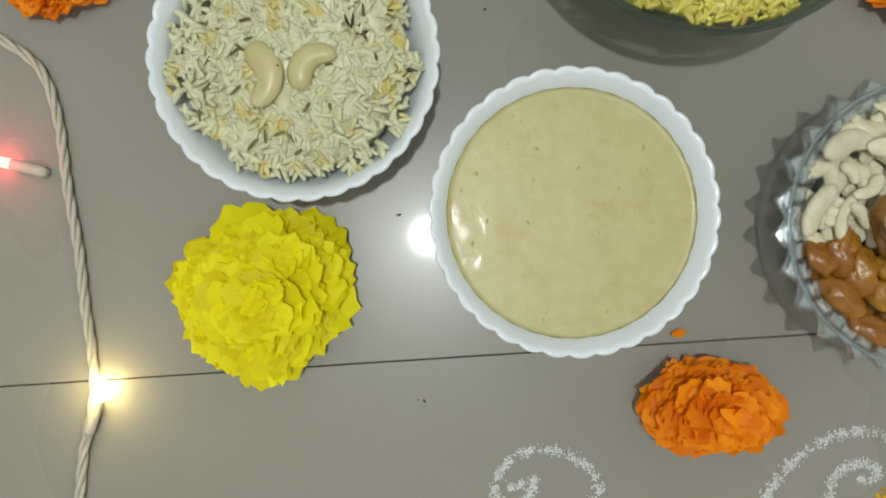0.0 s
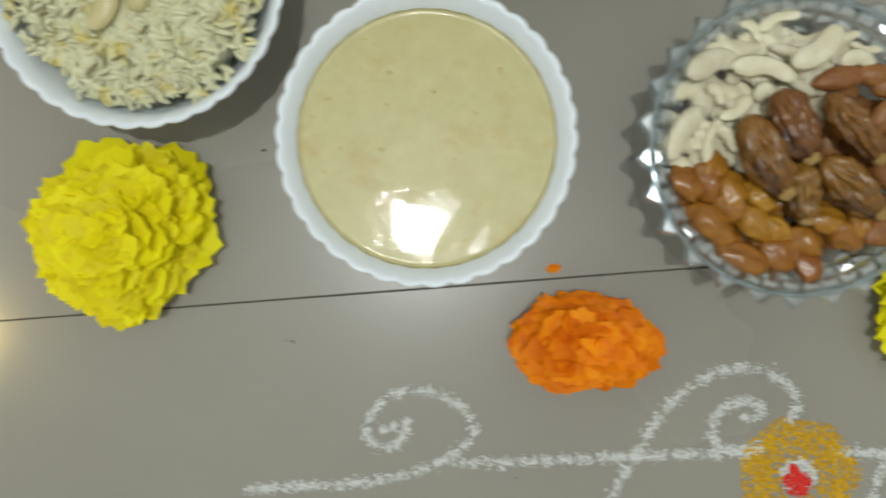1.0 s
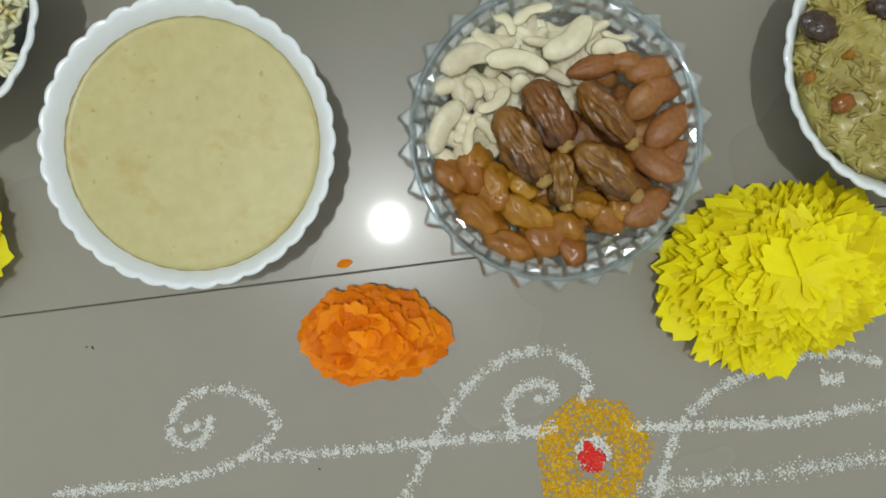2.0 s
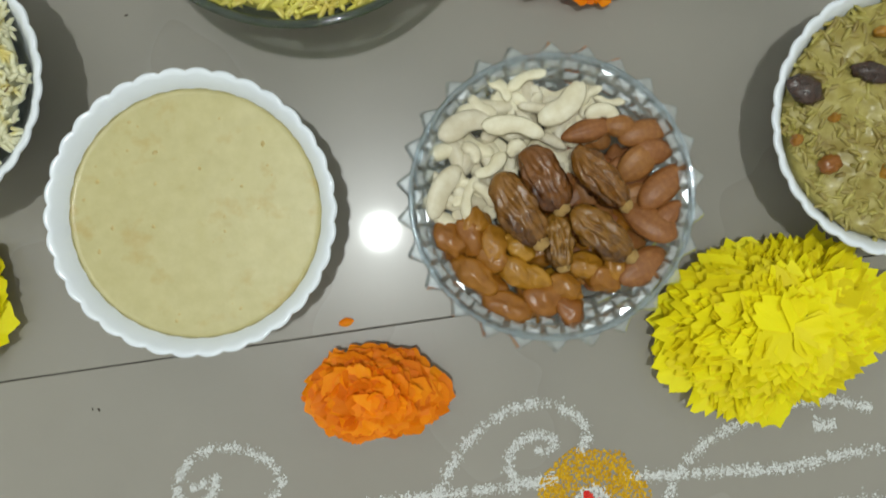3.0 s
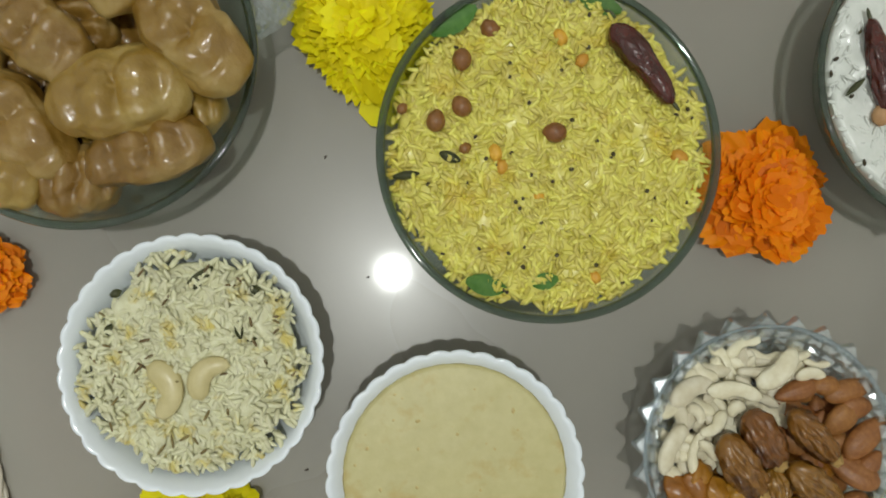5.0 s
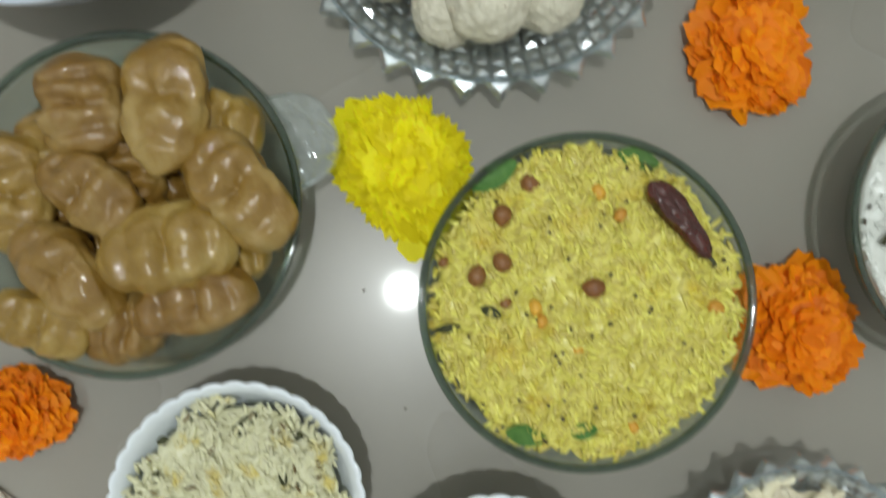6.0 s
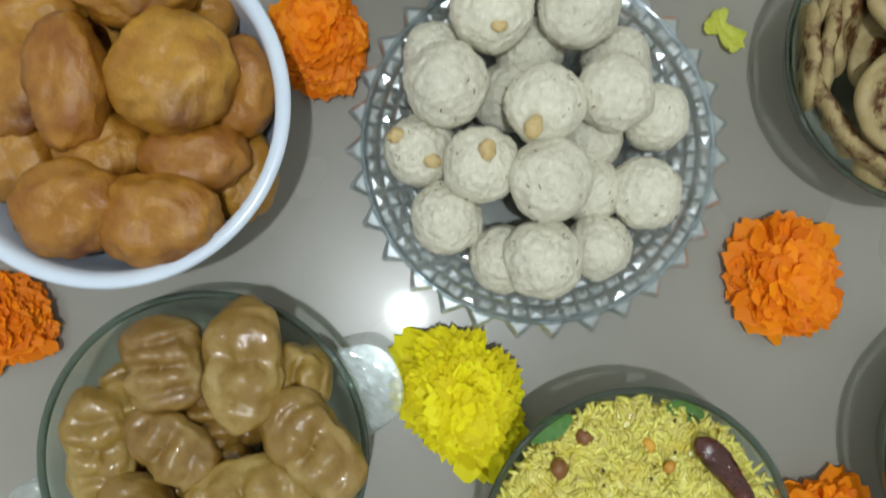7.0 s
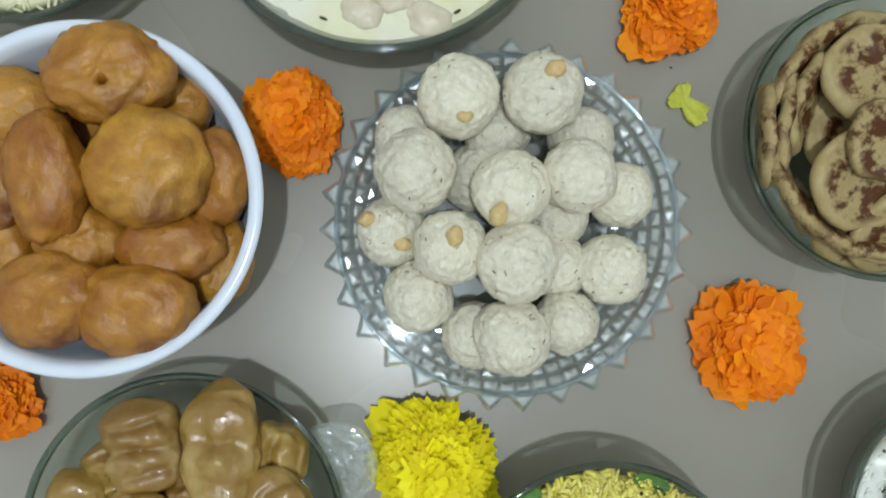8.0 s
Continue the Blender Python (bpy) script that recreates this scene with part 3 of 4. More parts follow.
# nuts and fruit in the crystal bowl: x, y, length, width in millimetres, angle
CASHEWS = [(215.8, 47.7, 22.1, 12.3, 37), (174.5, 39.5, 21.6, 12.3, 19), (194.8, 37.1, 23.7, 11.1, -11), (206.7, 36.7, 24.1, 7.4, -39), (163.4, 12.6, 22.1, 11.1, 58),
           (175.4, 28.9, 9.6, 7.4, -55), (183.6, 23.2, 14.9, 8.6, 36), (174.3, 10.3, 18.0, 7.4, 69), (179.9, 10.5, 12.3, 6.2, -50), (182.2, 49.3, 13.4, 7.4, -39), (190.2, 55.5, 12.2, 8.6, -50),
           (202.4, 58.8, 16.7, 8.6, 22), (208.2, 47.1, 18.7, 5.4, -5), (229.2, 49.7, 11.8, 5.4, 35), (234.1, 41.1, 13.3, 9.9, -5), (237.8, 47.7, 12.1, 5.4, -12), (195.9, 28.3, 7.9, 8.6, 13), (175.8, 46.8, 8.8, 6.2, 3)]
CASHEW_MESH = [make("cashew", *cashew_shape(k, k > 1), CASHEW) for k in range(4)]
for i, (x, y, ln, w, a) in enumerate(CASHEWS):
    lift = 34 + (3 if i < 3 else 0) - 0.10 * max(0, math.hypot(x - 208, y - 8.5) - 42)
    lay("cashew", CASHEW_MESH[i % 4], x * MM, y * MM, lift * MM, ln * 1.12 * MM, w * 1.45 * MM, 11 * MM, a + (180 if i % 3 == 0 else 0), "pale cream whole cashew nut in the crystal bowl", "nut", "nuts in crystal bowl", rng.uniform(-12, 12), rng.uniform(-25, 25))
for i in range(64):
    a, r = rng.uniform(0.28, 1.1) * math.pi, rng.uniform(10, 47)
    x, y = 208 + r * math.cos(a), 10 + r * math.sin(a)
    lay("cashew", CASHEW_MESH[i % 4], x * MM, y * MM, (27 + 0.06 * r) * MM, 19 * MM, 14 * MM, 13 * MM, rng.uniform(0, 360), "pale cream cashew nut lower in the pile", "nut", "nuts in crystal bowl", rng.uniform(-20, 20), rng.uniform(-25, 25))

ALMONDS = [(226.6, 34.9, 21.0, 9.9, 12), (252.9, 32.6, 23.5, 11.1, 10), (247.2, 18.8, 18.6, 13.8, 37), (259.0, 8.9, 25.8, 12.8, 38), (251.3, -6.7, 24.9, 14.3, -35), (259.1, -4.9, 16.9, 9.9, 43),
           (247.6, -26.4, 23.7, 14.8, 26), (255.7, 23.9, 16.6, 11.9, -5), (240.7, 36.1, 14.1, 9.4, -5), (238, 12, 22, 13, 70), (244, 4, 21, 12, 20), (240, -14, 22, 13, -10)]


def almond_point(d):
    a = math.atan2(d.z, d.y)
    k = 1 + 0.035 * math.sin(11 * a) * (1 - d.x * d.x)
    taper = 1 - 0.32 * (d.x * 0.5 + 0.5) ** 2
    return Vector((d.x * 0.5, d.y * 0.5 * k * taper, d.z * 0.5 * k * taper))


almond_mesh = make("almond", *ball(almond_point, 44, 16), ALMOND)
for i, (x, y, ln, w, a) in enumerate(ALMONDS):
    lift = (33 if i < 9 else 27) - 0.05 * max(0, math.hypot(x - 208, y - 8.5) - 44)
    lay("almond", almond_mesh, x * MM, y * MM, lift * MM, ln * 1.10 * MM, w * 1.14 * MM, 9 * MM, a + (0 if i % 2 else 180), "brown-skinned almond in the crystal bowl", "nut", "almonds in crystal bowl", rng.uniform(-14, 14), rng.uniform(-20, 20))

DATES = [(193.9, 3.1, 36.1, 15.7, -62), (205.7, 15.1, 31.3, 15.9, -65), (229.9, 13.9, 33.7, 12.6, -51), (228.7, -9.9, 33.6, 13.5, -43), (210.2, -11.8, 24.5, 11.6, -84)]


def date_shape(seed):
    def point(d):
        a = math.atan2(d.z, d.y)
        wrinkle = 0.34 * noise.noise(Vector((d.x * 1.6, 2.4 * math.cos(a), 2.4 * math.sin(a))) * 1.6 + Vector((seed * 5.0, 0, 0))) + 0.22 * noise.noise(Vector((d.x * 2.4, 5 * math.cos(a), 5 * math.sin(a))) + Vector((seed * 2.0, 3, 0)))
        r = (1 - abs(d.x) ** 3.2) ** 0.5 if abs(d.x) < 1 else 0
        flat = math.hypot(d.y, d.z)
        k = r / flat if flat > 1e-6 else 0
        return Vector((d.x * 0.5, d.y * k * 0.5 * (1 + wrinkle), d.z * k * 0.5 * (1 + wrinkle)))
    return ball(point, 56, 32)


def date_tip_point(d):
    k = 1 + 0.3 * lump(d, 3, 4)
    return Vector((d.x * 0.09 * k, d.y * 0.26 * k, d.z * 0.26 * k))


tip_mesh = make("stalk_end", *ball(date_tip_point, 14, 8), DATE_TIP)
for i, (x, y, ln, w, a) in enumerate(DATES):
    ob = lay("date", make("date", *date_shape(i), DATE), x * MM, y * MM, (39 if i < 4 else 36) * MM, ln * MM, w * 1.05 * MM, 14 * MM, a, "wrinkled glossy brown date with pale stalk end", "fruit", "dates in crystal bowl", 5, rng.uniform(-20, 20))
    part("stalk_end", tip_mesh, ob, "pale rough stalk end", at=pose(0.485 * ln * MM, 0, 0.0014) @ Matrix.Diagonal((ln * MM, w * MM, 0.014, 1)))

RAISINS = [(164.8, -7.5, 16.9, 11.2, -41), (175.9, -2.3, 13.7, 11.2, -84), (183.2, -11.7, 16.4, 10.4, -81), (173.3, -23.9, 21.3, 10.4, -45), (187.3, -39.3, 22.2, 10.4, -27), (202.3, -37.0, 15.5, 11.9, -23),
           (214.2, -42.3, 15.3, 10.4, -67), (192.1, -24.4, 19.8, 10.4, -40), (182.0, -17.9, 14.6, 9.9, -36), (199.3, -27.6, 14.3, 9.9, -43), (212.1, -32.6, 15.6, 10.4, -19), (228.9, -29.8, 15.7, 10.4, -36),
           (222.4, -23.5, 15.4, 9.9, -21), (236.2, -25.5, 14.4, 9.9, -54), (172.8, -8.3, 18.0, 9.9, -61), (193.8, -12.7, 14.2, 9.4, -50)]


def raisin_shape(seed):
    return ball(lambda d: Vector((d.x * 0.5, d.y * 0.5, d.z * 0.5)) * (1 + 0.24 * lump(d, 1.7, seed) + 0.13 * lump(d, 5.0, seed + 3)), 26, 16)


RAISIN_MESH = [make("raisin", *raisin_shape(k), RAISIN) for k in range(4)]
for i, (x, y, ln, w, a) in enumerate(RAISINS):
    lay("raisin", RAISIN_MESH[i % 4], x * MM, y * MM, 32 * MM, ln * 1.08 * MM, w * 1.2 * MM, 8 * MM, a, "plump golden-brown raisin in the crystal bowl", "fruit", "raisins in crystal bowl", rng.uniform(-10, 10), rng.uniform(-30, 30))
for i in range(26):
    a, r = rng.uniform(1.08, 2.05) * math.pi, 44 * math.sqrt(rng.random())
    lay("raisin", RAISIN_MESH[i % 4], (206 + r * math.cos(a)) * MM, (2 + r * math.sin(a)) * MM, rng.uniform(23, 28) * MM, 16 * MM, 11 * MM, 10 * MM, rng.uniform(0, 360), "golden-brown raisin lower in the pile", "fruit", "raisins in crystal bowl")
for i in range(26):
    a, r = rng.uniform(-0.35, 0.36) * math.pi, rng.uniform(8, 44)
    lay("almond", almond_mesh, (208 + r * math.cos(a)) * MM, (8 + r * math.sin(a)) * MM, rng.uniform(22, 27) * MM, 22 * MM, 13 * MM, 9 * MM, rng.uniform(0, 360), "brown-skinned almond lower in the pile", "nut", "almonds in crystal bowl")


# ---- loose grain ----
def spindles(rows, sides=5, bend=0.0):
    """Many grain bodies in one mesh; rows: place, direction, length, width."""
    verts, faces = [], []
    for c, d, ln, w in rows:
        d = d.normalized()
        side = d.cross(Vector((0.1, 0.2, 1))).normalized()
        up = side.cross(d)
        base = len(verts)
        sag = up * (-bend * ln)
        verts.append(c - d * ln * 0.5 + sag)
        for s, fat, low in ((-0.36, 0.72, 0.5), (0, 1.0, 0), (0.36, 0.72, 0.5)):
            for k in range(sides):
                a = 2 * math.pi * k / sides
                verts.append(c + d * ln * s + sag * low + side * (0.5 * fat * w * math.cos(a)) + up * (0.42 * fat * w * math.sin(a)))
        verts.append(c + d * ln * 0.5 + sag)
        for k in range(sides):
            k2 = (k + 1) % sides
            faces.append((base, base + 1 + k2, base + 1 + k))
            for r in (0, 1):
                q = base + 1 + r * sides
                faces.append((q + k, q + k2, q + sides + k2, q + sides + k))
            q = base + 1 + 2 * sides
            faces.append((q + k, q + k2, q + sides))
    return verts, faces


def mound_height(q, edge, crown, x, y, seed):
    return edge + (crown - edge) * (1 - q ** 2.4) + 0.0040 * noise.noise(Vector((x * 75, y * 62, seed))) + 0.0012 * noise.noise(Vector((x * 200, y * 200, seed)))


def heap(name, x, y, radius, edge, crown, material, count, ln, w, seed, label, category="rice", bend=0.1, uneven=0.05, wild=0.2):
    """A heap of cooked grain filling a bowl: a lumpy body with single grains over it."""
    r_ = random.Random(seed)
    full, radius = radius, radius * (1 - 0.35 * uneven)
    verts, faces = lathe([(0, edge - 0.022), (radius * 0.72, edge - 0.022), (radius * 1.0, edge - 0.004)] + [(radius * (0.98 - 0.035 * k), 0) for k in range(28)] + [(0, 0)], 128)
    body = []
    for v in verts:
        q = min(1, math.hypot(v[0], v[1]) / radius)
        body.append(Vector(v) if v[2] > 0 else Vector((v[0], v[1], mound_height(q, edge, crown, v[0], v[1], seed) + 0.0009 * noise.noise(Vector((v[0] * 420, v[1] * 420, seed))))))
    rows, radius = [], full
    for _ in range(count):
        a, q = r_.uniform(0, 2 * math.pi), math.sqrt(r_.random())
        rim = 1 + uneven * noise.noise(Vector((math.cos(a) * 2.2, math.sin(a) * 2.2, seed)))
        px, py = radius * q * rim * math.cos(a), radius * q * rim * math.sin(a)
        d = Vector((r_.uniform(-1, 1), r_.uniform(-1, 1), r_.gauss(0, wild)))
        rows.append((Vector((px, py, mound_height(q, edge, crown, px, py, seed) + r_.uniform(-0.0010, 0.0004))), d, ln * r_.uniform(0.7, 1.25), w * r_.uniform(0.8, 1.2)))
    gv, gf = spindles(rows, 5, bend)
    n = len(body)
    return thing(name, x, y, 0, 0, label, category, kind="stuff", data=make(name, body + gv, faces + [tuple(n + k for k in q) for q in gf], material))


def scatter(name, x, y, radius, edge, crown, material, count, ln, w, seed, label, category, keep=1.0):
    r_ = random.Random(seed)
    rows = []
    for _ in range(count):
        a, q = r_.uniform(0, 2 * math.pi), keep * math.sqrt(r_.random())
        px, py = radius * q * math.cos(a), radius * q * math.sin(a)
        rows.append((Vector((px, py, mound_height(q, edge, crown, px, py, seed) + 0.0014)), Vector((r_.uniform(-1, 1), r_.uniform(-1, 1), r_.uniform(-0.25, 0.25))), ln * r_.uniform(0.7, 1.3), w * r_.uniform(0.8, 1.2)))
    return thing(name, x, y, 0, 0, label, category, kind="stuff", data=make(name, *spindles(rows, 6), material))


heap("cumin_rice", RICE[0], RICE[1], 0.0515, 0.0385, 0.0475, WHITE_RICE, 1100, 0.0086, 0.0027, 21, "pale cooked rice with yellow lentils heaped in the bowl", uneven=0.24, wild=0.22)
scatter("cumin_seeds", RICE[0], RICE[1], 0.0515, 0.0385, 0.0475, CUMIN, 34, 0.0052, 0.0013, 21, "small brown cumin seeds on the pale rice", "seeds", 0.95)
heap("lemon_rice", LEMON[0], LEMON[1], 0.0718, 0.0530, 0.0625, LEMON_RICE, 3000, 0.0092, 0.0026, 22, "bright yellow cooked lemon rice filling the glass bowl", uneven=0.08, wild=0.24)
scatter("mustard_seeds", LEMON[0], LEMON[1], 0.0695, 0.0530, 0.0625, SEED, 46, 0.0022, 0.0018, 22, "black mustard seeds dotted over the yellow rice", "seeds")
heap("grated_sweet", PONGAL[0], PONGAL[1], 0.0535, 0.0380, 0.0465, GRATED, 760, 0.0095, 0.0023, 23, "olive-yellow sticky grated sweet filling the bowl", "sweet", 0.15, 0.06, 0.2)
heap("curd_rice", CURD[0], CURD[1], 0.0700, 0.0475, 0.0500, CURDS, 900, 0.0065, 0.0020, 24, "white curd rice with whole spices in the glass bowl", uneven=0.01, wild=0.1)
scatter("mustard_seeds", CURD[0], CURD[1], 0.0700, 0.0475, 0.0500, SEED, 90, 0.0030, 0.0018, 24, "black mustard seeds dotted over the white curd", "seeds")
heap("pale_rice", CORNER[0], CORNER[1], 0.0695, 0.0460, 0.0500, WHITE_RICE, 900, 0.0075, 0.0019, 25, "pale rice filling the far glass bowl")

# whole cashews and leaves on the cumin rice
for x, y, ln, w, a in ((-72.5, 67.0, 27, 14.0, -84), (-50.5, 70.5, 23, 12.5, 46)):
    lay("cashew", make("cashew", *cashew_shape(1, False, 0.62), RICE_CASHEW), x * MM, y * MM, 48.5 * MM, ln * MM, w * 1.95 * MM, 17 * MM, a, "golden fried cashew lying on the cumin rice", "nut", "cashews on rice")


def leaf_shape(seed):
    verts, faces = [], []
    for i in range(7):
        s = i / 6
        w = math.sin(math.pi * min(1, 0.06 + s * 0.9)) ** 0.8 * 0.5
        for u in (-1, -0.5, 0, 0.5, 1):
            verts.append((s - 0.5, u * w, 0.10 * abs(u) + 0.10 * math.sin(3 * s + seed) - (0.05 if u == 0 else 0)))
    for i in range(6):
        for k in range(4):
            faces.append((i * 5 + k, i * 5 + k + 1, (i + 1) * 5 + k + 1, (i + 1) * 5 + k))
    return verts, faces


for x, y, ln, w, a in ((-53.4, 115.2, 18, 6, 37), (-31.0, 87.1, 7, 5, 22), (-90.8, 112.3, 6, 4, 20), (-36, 91, 9, 4, 100), (-95, 96, 6, 4, 60), (-28, 108, 6, 4, 130)):
    lay("fried_leaf", make("fried_leaf", *leaf_shape(x), DARK_LEAF), x * MM, y * MM, 46 * MM if math.hypot(x + 59.5, y - 76.5) < 30 else 42.5 * MM, ln * MM, w * MM, 9 * MM, a, "dark fried curry leaf on the cumin rice", "leaf", "leaves on cumin rice")

# on the lemon rice
pea_mesh = make("chickpea", *ball(lambda d: d * (0.5 + 0.05 * lump(d, 3, 2)) + Vector((0.08 * max(0, d.x) ** 6, 0, 0)), 18, 12), BROWN_PEA)
for x, y, z, r in ((113.3, 166.1, 64, 5.1), (61.2, 175.8, 61, 4.8), (73.2, 181.1, 62, 4.8), (75.3, 202.7, 60, 4.8), (89.6, 215.8, 57, 4.9), (72.9, 162.7, 62, 2.8), (46.8, 183.5, 56, 2.6)):
    lay("chickpea", pea_mesh, x * MM, y * MM, z * MM, 2 * r * MM, 1.8 * r * MM, 1.7 * r * MM, rng.uniform(0, 360), "round brown chickpea on the lemon rice", "chickpea", "chickpeas on lemon rice")
dal_mesh = make("lentil", *ball(lambda d: d * (0.5 + 0.12 * lump(d, 2.4, 5)), 14, 9), SPLIT_PEA)
for x, y, z, r in ((120.3, 209.3, 59, 4.1), (129.2, 198.0, 60, 3.6), (86.0, 159.6, 63, 4.0), (88.4, 153.0, 63, 3.4), (170.8, 151.5, 56, 4.4), (103.8, 138.4, 62, 3.3), (127.0, 100.5, 56, 3.3)):
    lay("lentil", dal_mesh, x * MM, y * MM, z * MM, 2 * r * MM, 1.5 * r * MM, 1.2 * r * MM, rng.uniform(0, 360), "orange fried lentil on the lemon rice", "lentil", "lentils on lemon rice")


def chili(x, y, z, ln, w, a, label, seed):
    def point(d):
        s = d.x * 0.5 + 0.5
        flat = math.hypot(d.y, d.z)
        r = (min(1, s * 5) ** 0.5) * (1 - 0.55 * s ** 2) * (1 if s < 0.93 else max(0, (1 - s) / 0.07) ** 0.5) * (1 + 0.34 * lump(Vector((s * 3, d.y, d.z)), 3.2, seed))
        k = r / flat if flat > 1e-6 else 0
        return Vector((d.x * 0.5, d.y * k * 0.5 + 0.10 * math.sin(s * 3), d.z * k * 0.42))
    ob = lay("dried_chili", make("dried_chili", *ball(point, 24, 26), CHILI), x * MM, y * MM, z * MM, ln * MM, w * MM, w * MM, a, label, "chili", "dried chilies")
    part("stalk", make("stalk", *spindles([(Vector((0.52, 0.05, 0)), Vector((1, 0.8, 0)), 0.16, 0.16)]), DARK_LEAF), ob, "short dark stalk", Matrix.Diagonal((ln * MM, w * MM, w * MM, 1)))
    return ob


chili(154.7, 193.0, 64, 45, 13.5, -57, "glossy dark red dried chili on the lemon rice", 1)
chili(272.6, 184.4, 52.5, 50, 14, 99, "dark dried chili lying in the white curd rice", 2)
for x, y, ln, w, a, z in ((73.5, 221.3, 24, 12, 25, 55.5), (141.2, 223.4, 20, 10, -22, 55.5), (66.0, 159.4, 10, 5, -26, 62), (77.6, 101.3, 19, 10, -18, 56), (104.2, 100.6, 12, 8, 8, 56.5), (46.0, 153.5, 12, 4, 4, 57), (144.6, 217.9, 9, 5, -43, 54)):
    lay("curry_leaf", make("curry_leaf", *leaf_shape(x), CURRY_LEAF if w > 7 else DARK_LEAF), x * MM, y * MM, z * MM, ln * MM, w * MM, 10 * MM, a, "green curry leaf tucked in the lemon rice", "leaf", "leaves on lemon rice")
for x, y, r, s in ((287.2, 153.5, 8.0, 1.5), (270.2, 163.5, 5.6, 1.2), (289.5, 204.9, 5.0, 1.3), (290.1, 108.4, 4, 1.4), (318, 195, 6, 1.5), (335, 160, 6, 1.5)):
    lay("peanut", make("peanut", *ball(lambda d: d * (0.5 + 0.08 * lump(d, 2.2, x)), 18, 12), PEANUT), x * MM, y * MM, 51.5 * MM, 2 * r * MM, 2 * r / s * MM, 1.3 * r * MM, 70, "brown-skinned fried peanut in the curd rice", "peanut", "peanuts in curd rice")
lay("fried_leaf", make("fried_leaf", *leaf_shape(2), DARK_LEAF), 0.2585, 0.1775, 0.0515, 0.013, 0.003, 0.006, 35, "thin dark curry leaf strip in the curd", "leaf")

# dark fruit in the grated sweet
for i, (x, y, ln, w, a) in enumerate(((319.9, 44.3, 17, 12, -40), (348.6, 48.7, 20, 9, -19), (326.9, 11.7, 10, 8, 18), (329.9, 31.4, 5, 4, 28), (313.1, 23.2, 5, 5, 28), (354.5, 66.4, 10, 5, 7), (352, 8, 9, 7, 60), (380, 30, 12, 9, 10))):
    lay("fried_raisin", make("fried_raisin", *raisin_shape(30 + i), PRUNE if i < 2 else RAISIN), x * MM, y * MM, 45.5 * MM if i else 43 * MM, ln * MM, w * MM, 6.5 * MM, a, "glossy dark fried raisin in the grated sweet", "fruit", "raisins in grated sweet")


# pudding, yoghurt
def pool(name, x, y, radius, z, material, label, category, seed, relief):
    verts, faces = lathe([(0, z - 0.012), (radius * 0.72, z - 0.012), (radius * 1.03, z + 0.0016), (radius * 1.01, z + 0.0005)] + [(radius * q, z) for q in (0.985, 0.96, 0.92, 0.86, 0.8, 0.74, 0.68, 0.62, 0.56, 0.5, 0.44, 0.38, 0.32, 0.26, 0.2, 0.14, 0.07)] + [(0, z)], 96)
    out = []
    for v in verts:
        up = relief * (noise.noise(Vector((v[0] * 60, v[1] * 60, seed))) + 0.6 * noise.noise(Vector((v[0] * 170, v[1] * 170, seed)))) if abs(v[2] - z) < 1e-7 else 0
        out.append((v[0], v[1], v[2] + up))
    return thing(name, x, y, 0, 0, label, category, kind="stuff", data=make(name, out, faces, material))


pool("pudding", PAY[0], PAY[1], 0.0526, 0.0354, PUDDING, "creamy beige milk pudding with soft lumps filling the bowl", "pudding", 3, 0.00016)
rows = []
for i in range(46):
    a, q = rng.uniform(0, 2 * math.pi), math.sqrt(rng.random()) * 0.93
    rows.append((Vector((0.0524 * q * math.cos(a), 0.0524 * q * math.sin(a), 0.0346)), Vector((rng.uniform(-1, 1), rng.uniform(-1, 1), 0)), rng.uniform(0.002, 0.0042), rng.uniform(0.0016, 0.0028)))
thing("pudding_pearls", PAY[0], PAY[1], 0, 0, "small tan pearls just breaking the pudding surface", "pudding", kind="stuff", data=make("pudding_pearls", *spindles(rows, 8), PEARL))
for x, y, r in ((0.0553, 0.0247, 3.0), (0.074, 0.014, 2.4), (0.083, 0.012, 2.2), (0.070, 0.000, 2.2)):
    lay("soft_nut", make("soft_nut", *ball(lambda d: d * (0.5 + 0.15 * lump(d, 2, x * 99)), 14, 9), PEARL), x, y, 0.0342, 2 * r * MM, 1.6 * r * MM, 0.0022, rng.uniform(0, 180), "small golden nut piece floating in the pudding", "nut", "nut pieces in pudding")
pool("yoghurt", TOP[0], TOP[1], 0.0925, 0.0465, CREAM, "creamy pale yellow yoghurt filling the wide glass bowl", "yoghurt", 6, 0.0006)
for x, y, r in ((18.9, 481.1, 10.5), (53.4, 473.6, 11.5), (36, 492, 13), (-8, 500, 12), (70, 500, 12)):
    lay("dumpling", make("dumpling", *ball(lambda d: d * (0.5 + 0.10 * lump(d, 2.0, x)), 24, 14), mat("soaked_dumpling", (0.60, 0.53, 0.40), (0.72, 0.67, 0.54), rough=0.4, scale=160, bump=0.5, coat=0.3)), x * MM, y * MM, 45 * MM, 2.3 * r * MM, 1.8 * r * MM, 11 * MM, rng.uniform(0, 180), "pale soaked dumpling half sunk in the yoghurt", "dumpling", "dumplings in yoghurt")
scatter("herb_flakes", TOP[0], TOP[1], 0.0900, 0.0462, 0.0466, SEED, 70, 0.0040, 0.0018, 41, "dark herb flakes and seeds on the yoghurt", "seeds")


# ---- coconut balls ----
def laddoo_shape(seed):
    return ball(lambda d: d * (1 + 0.08 * lump(d, 1.5, seed) + 0.05 * lump(d, 5, seed) + 0.032 * lump(d, 11, seed) + 0.018 * lump(d, 21, seed)), 96, 60)


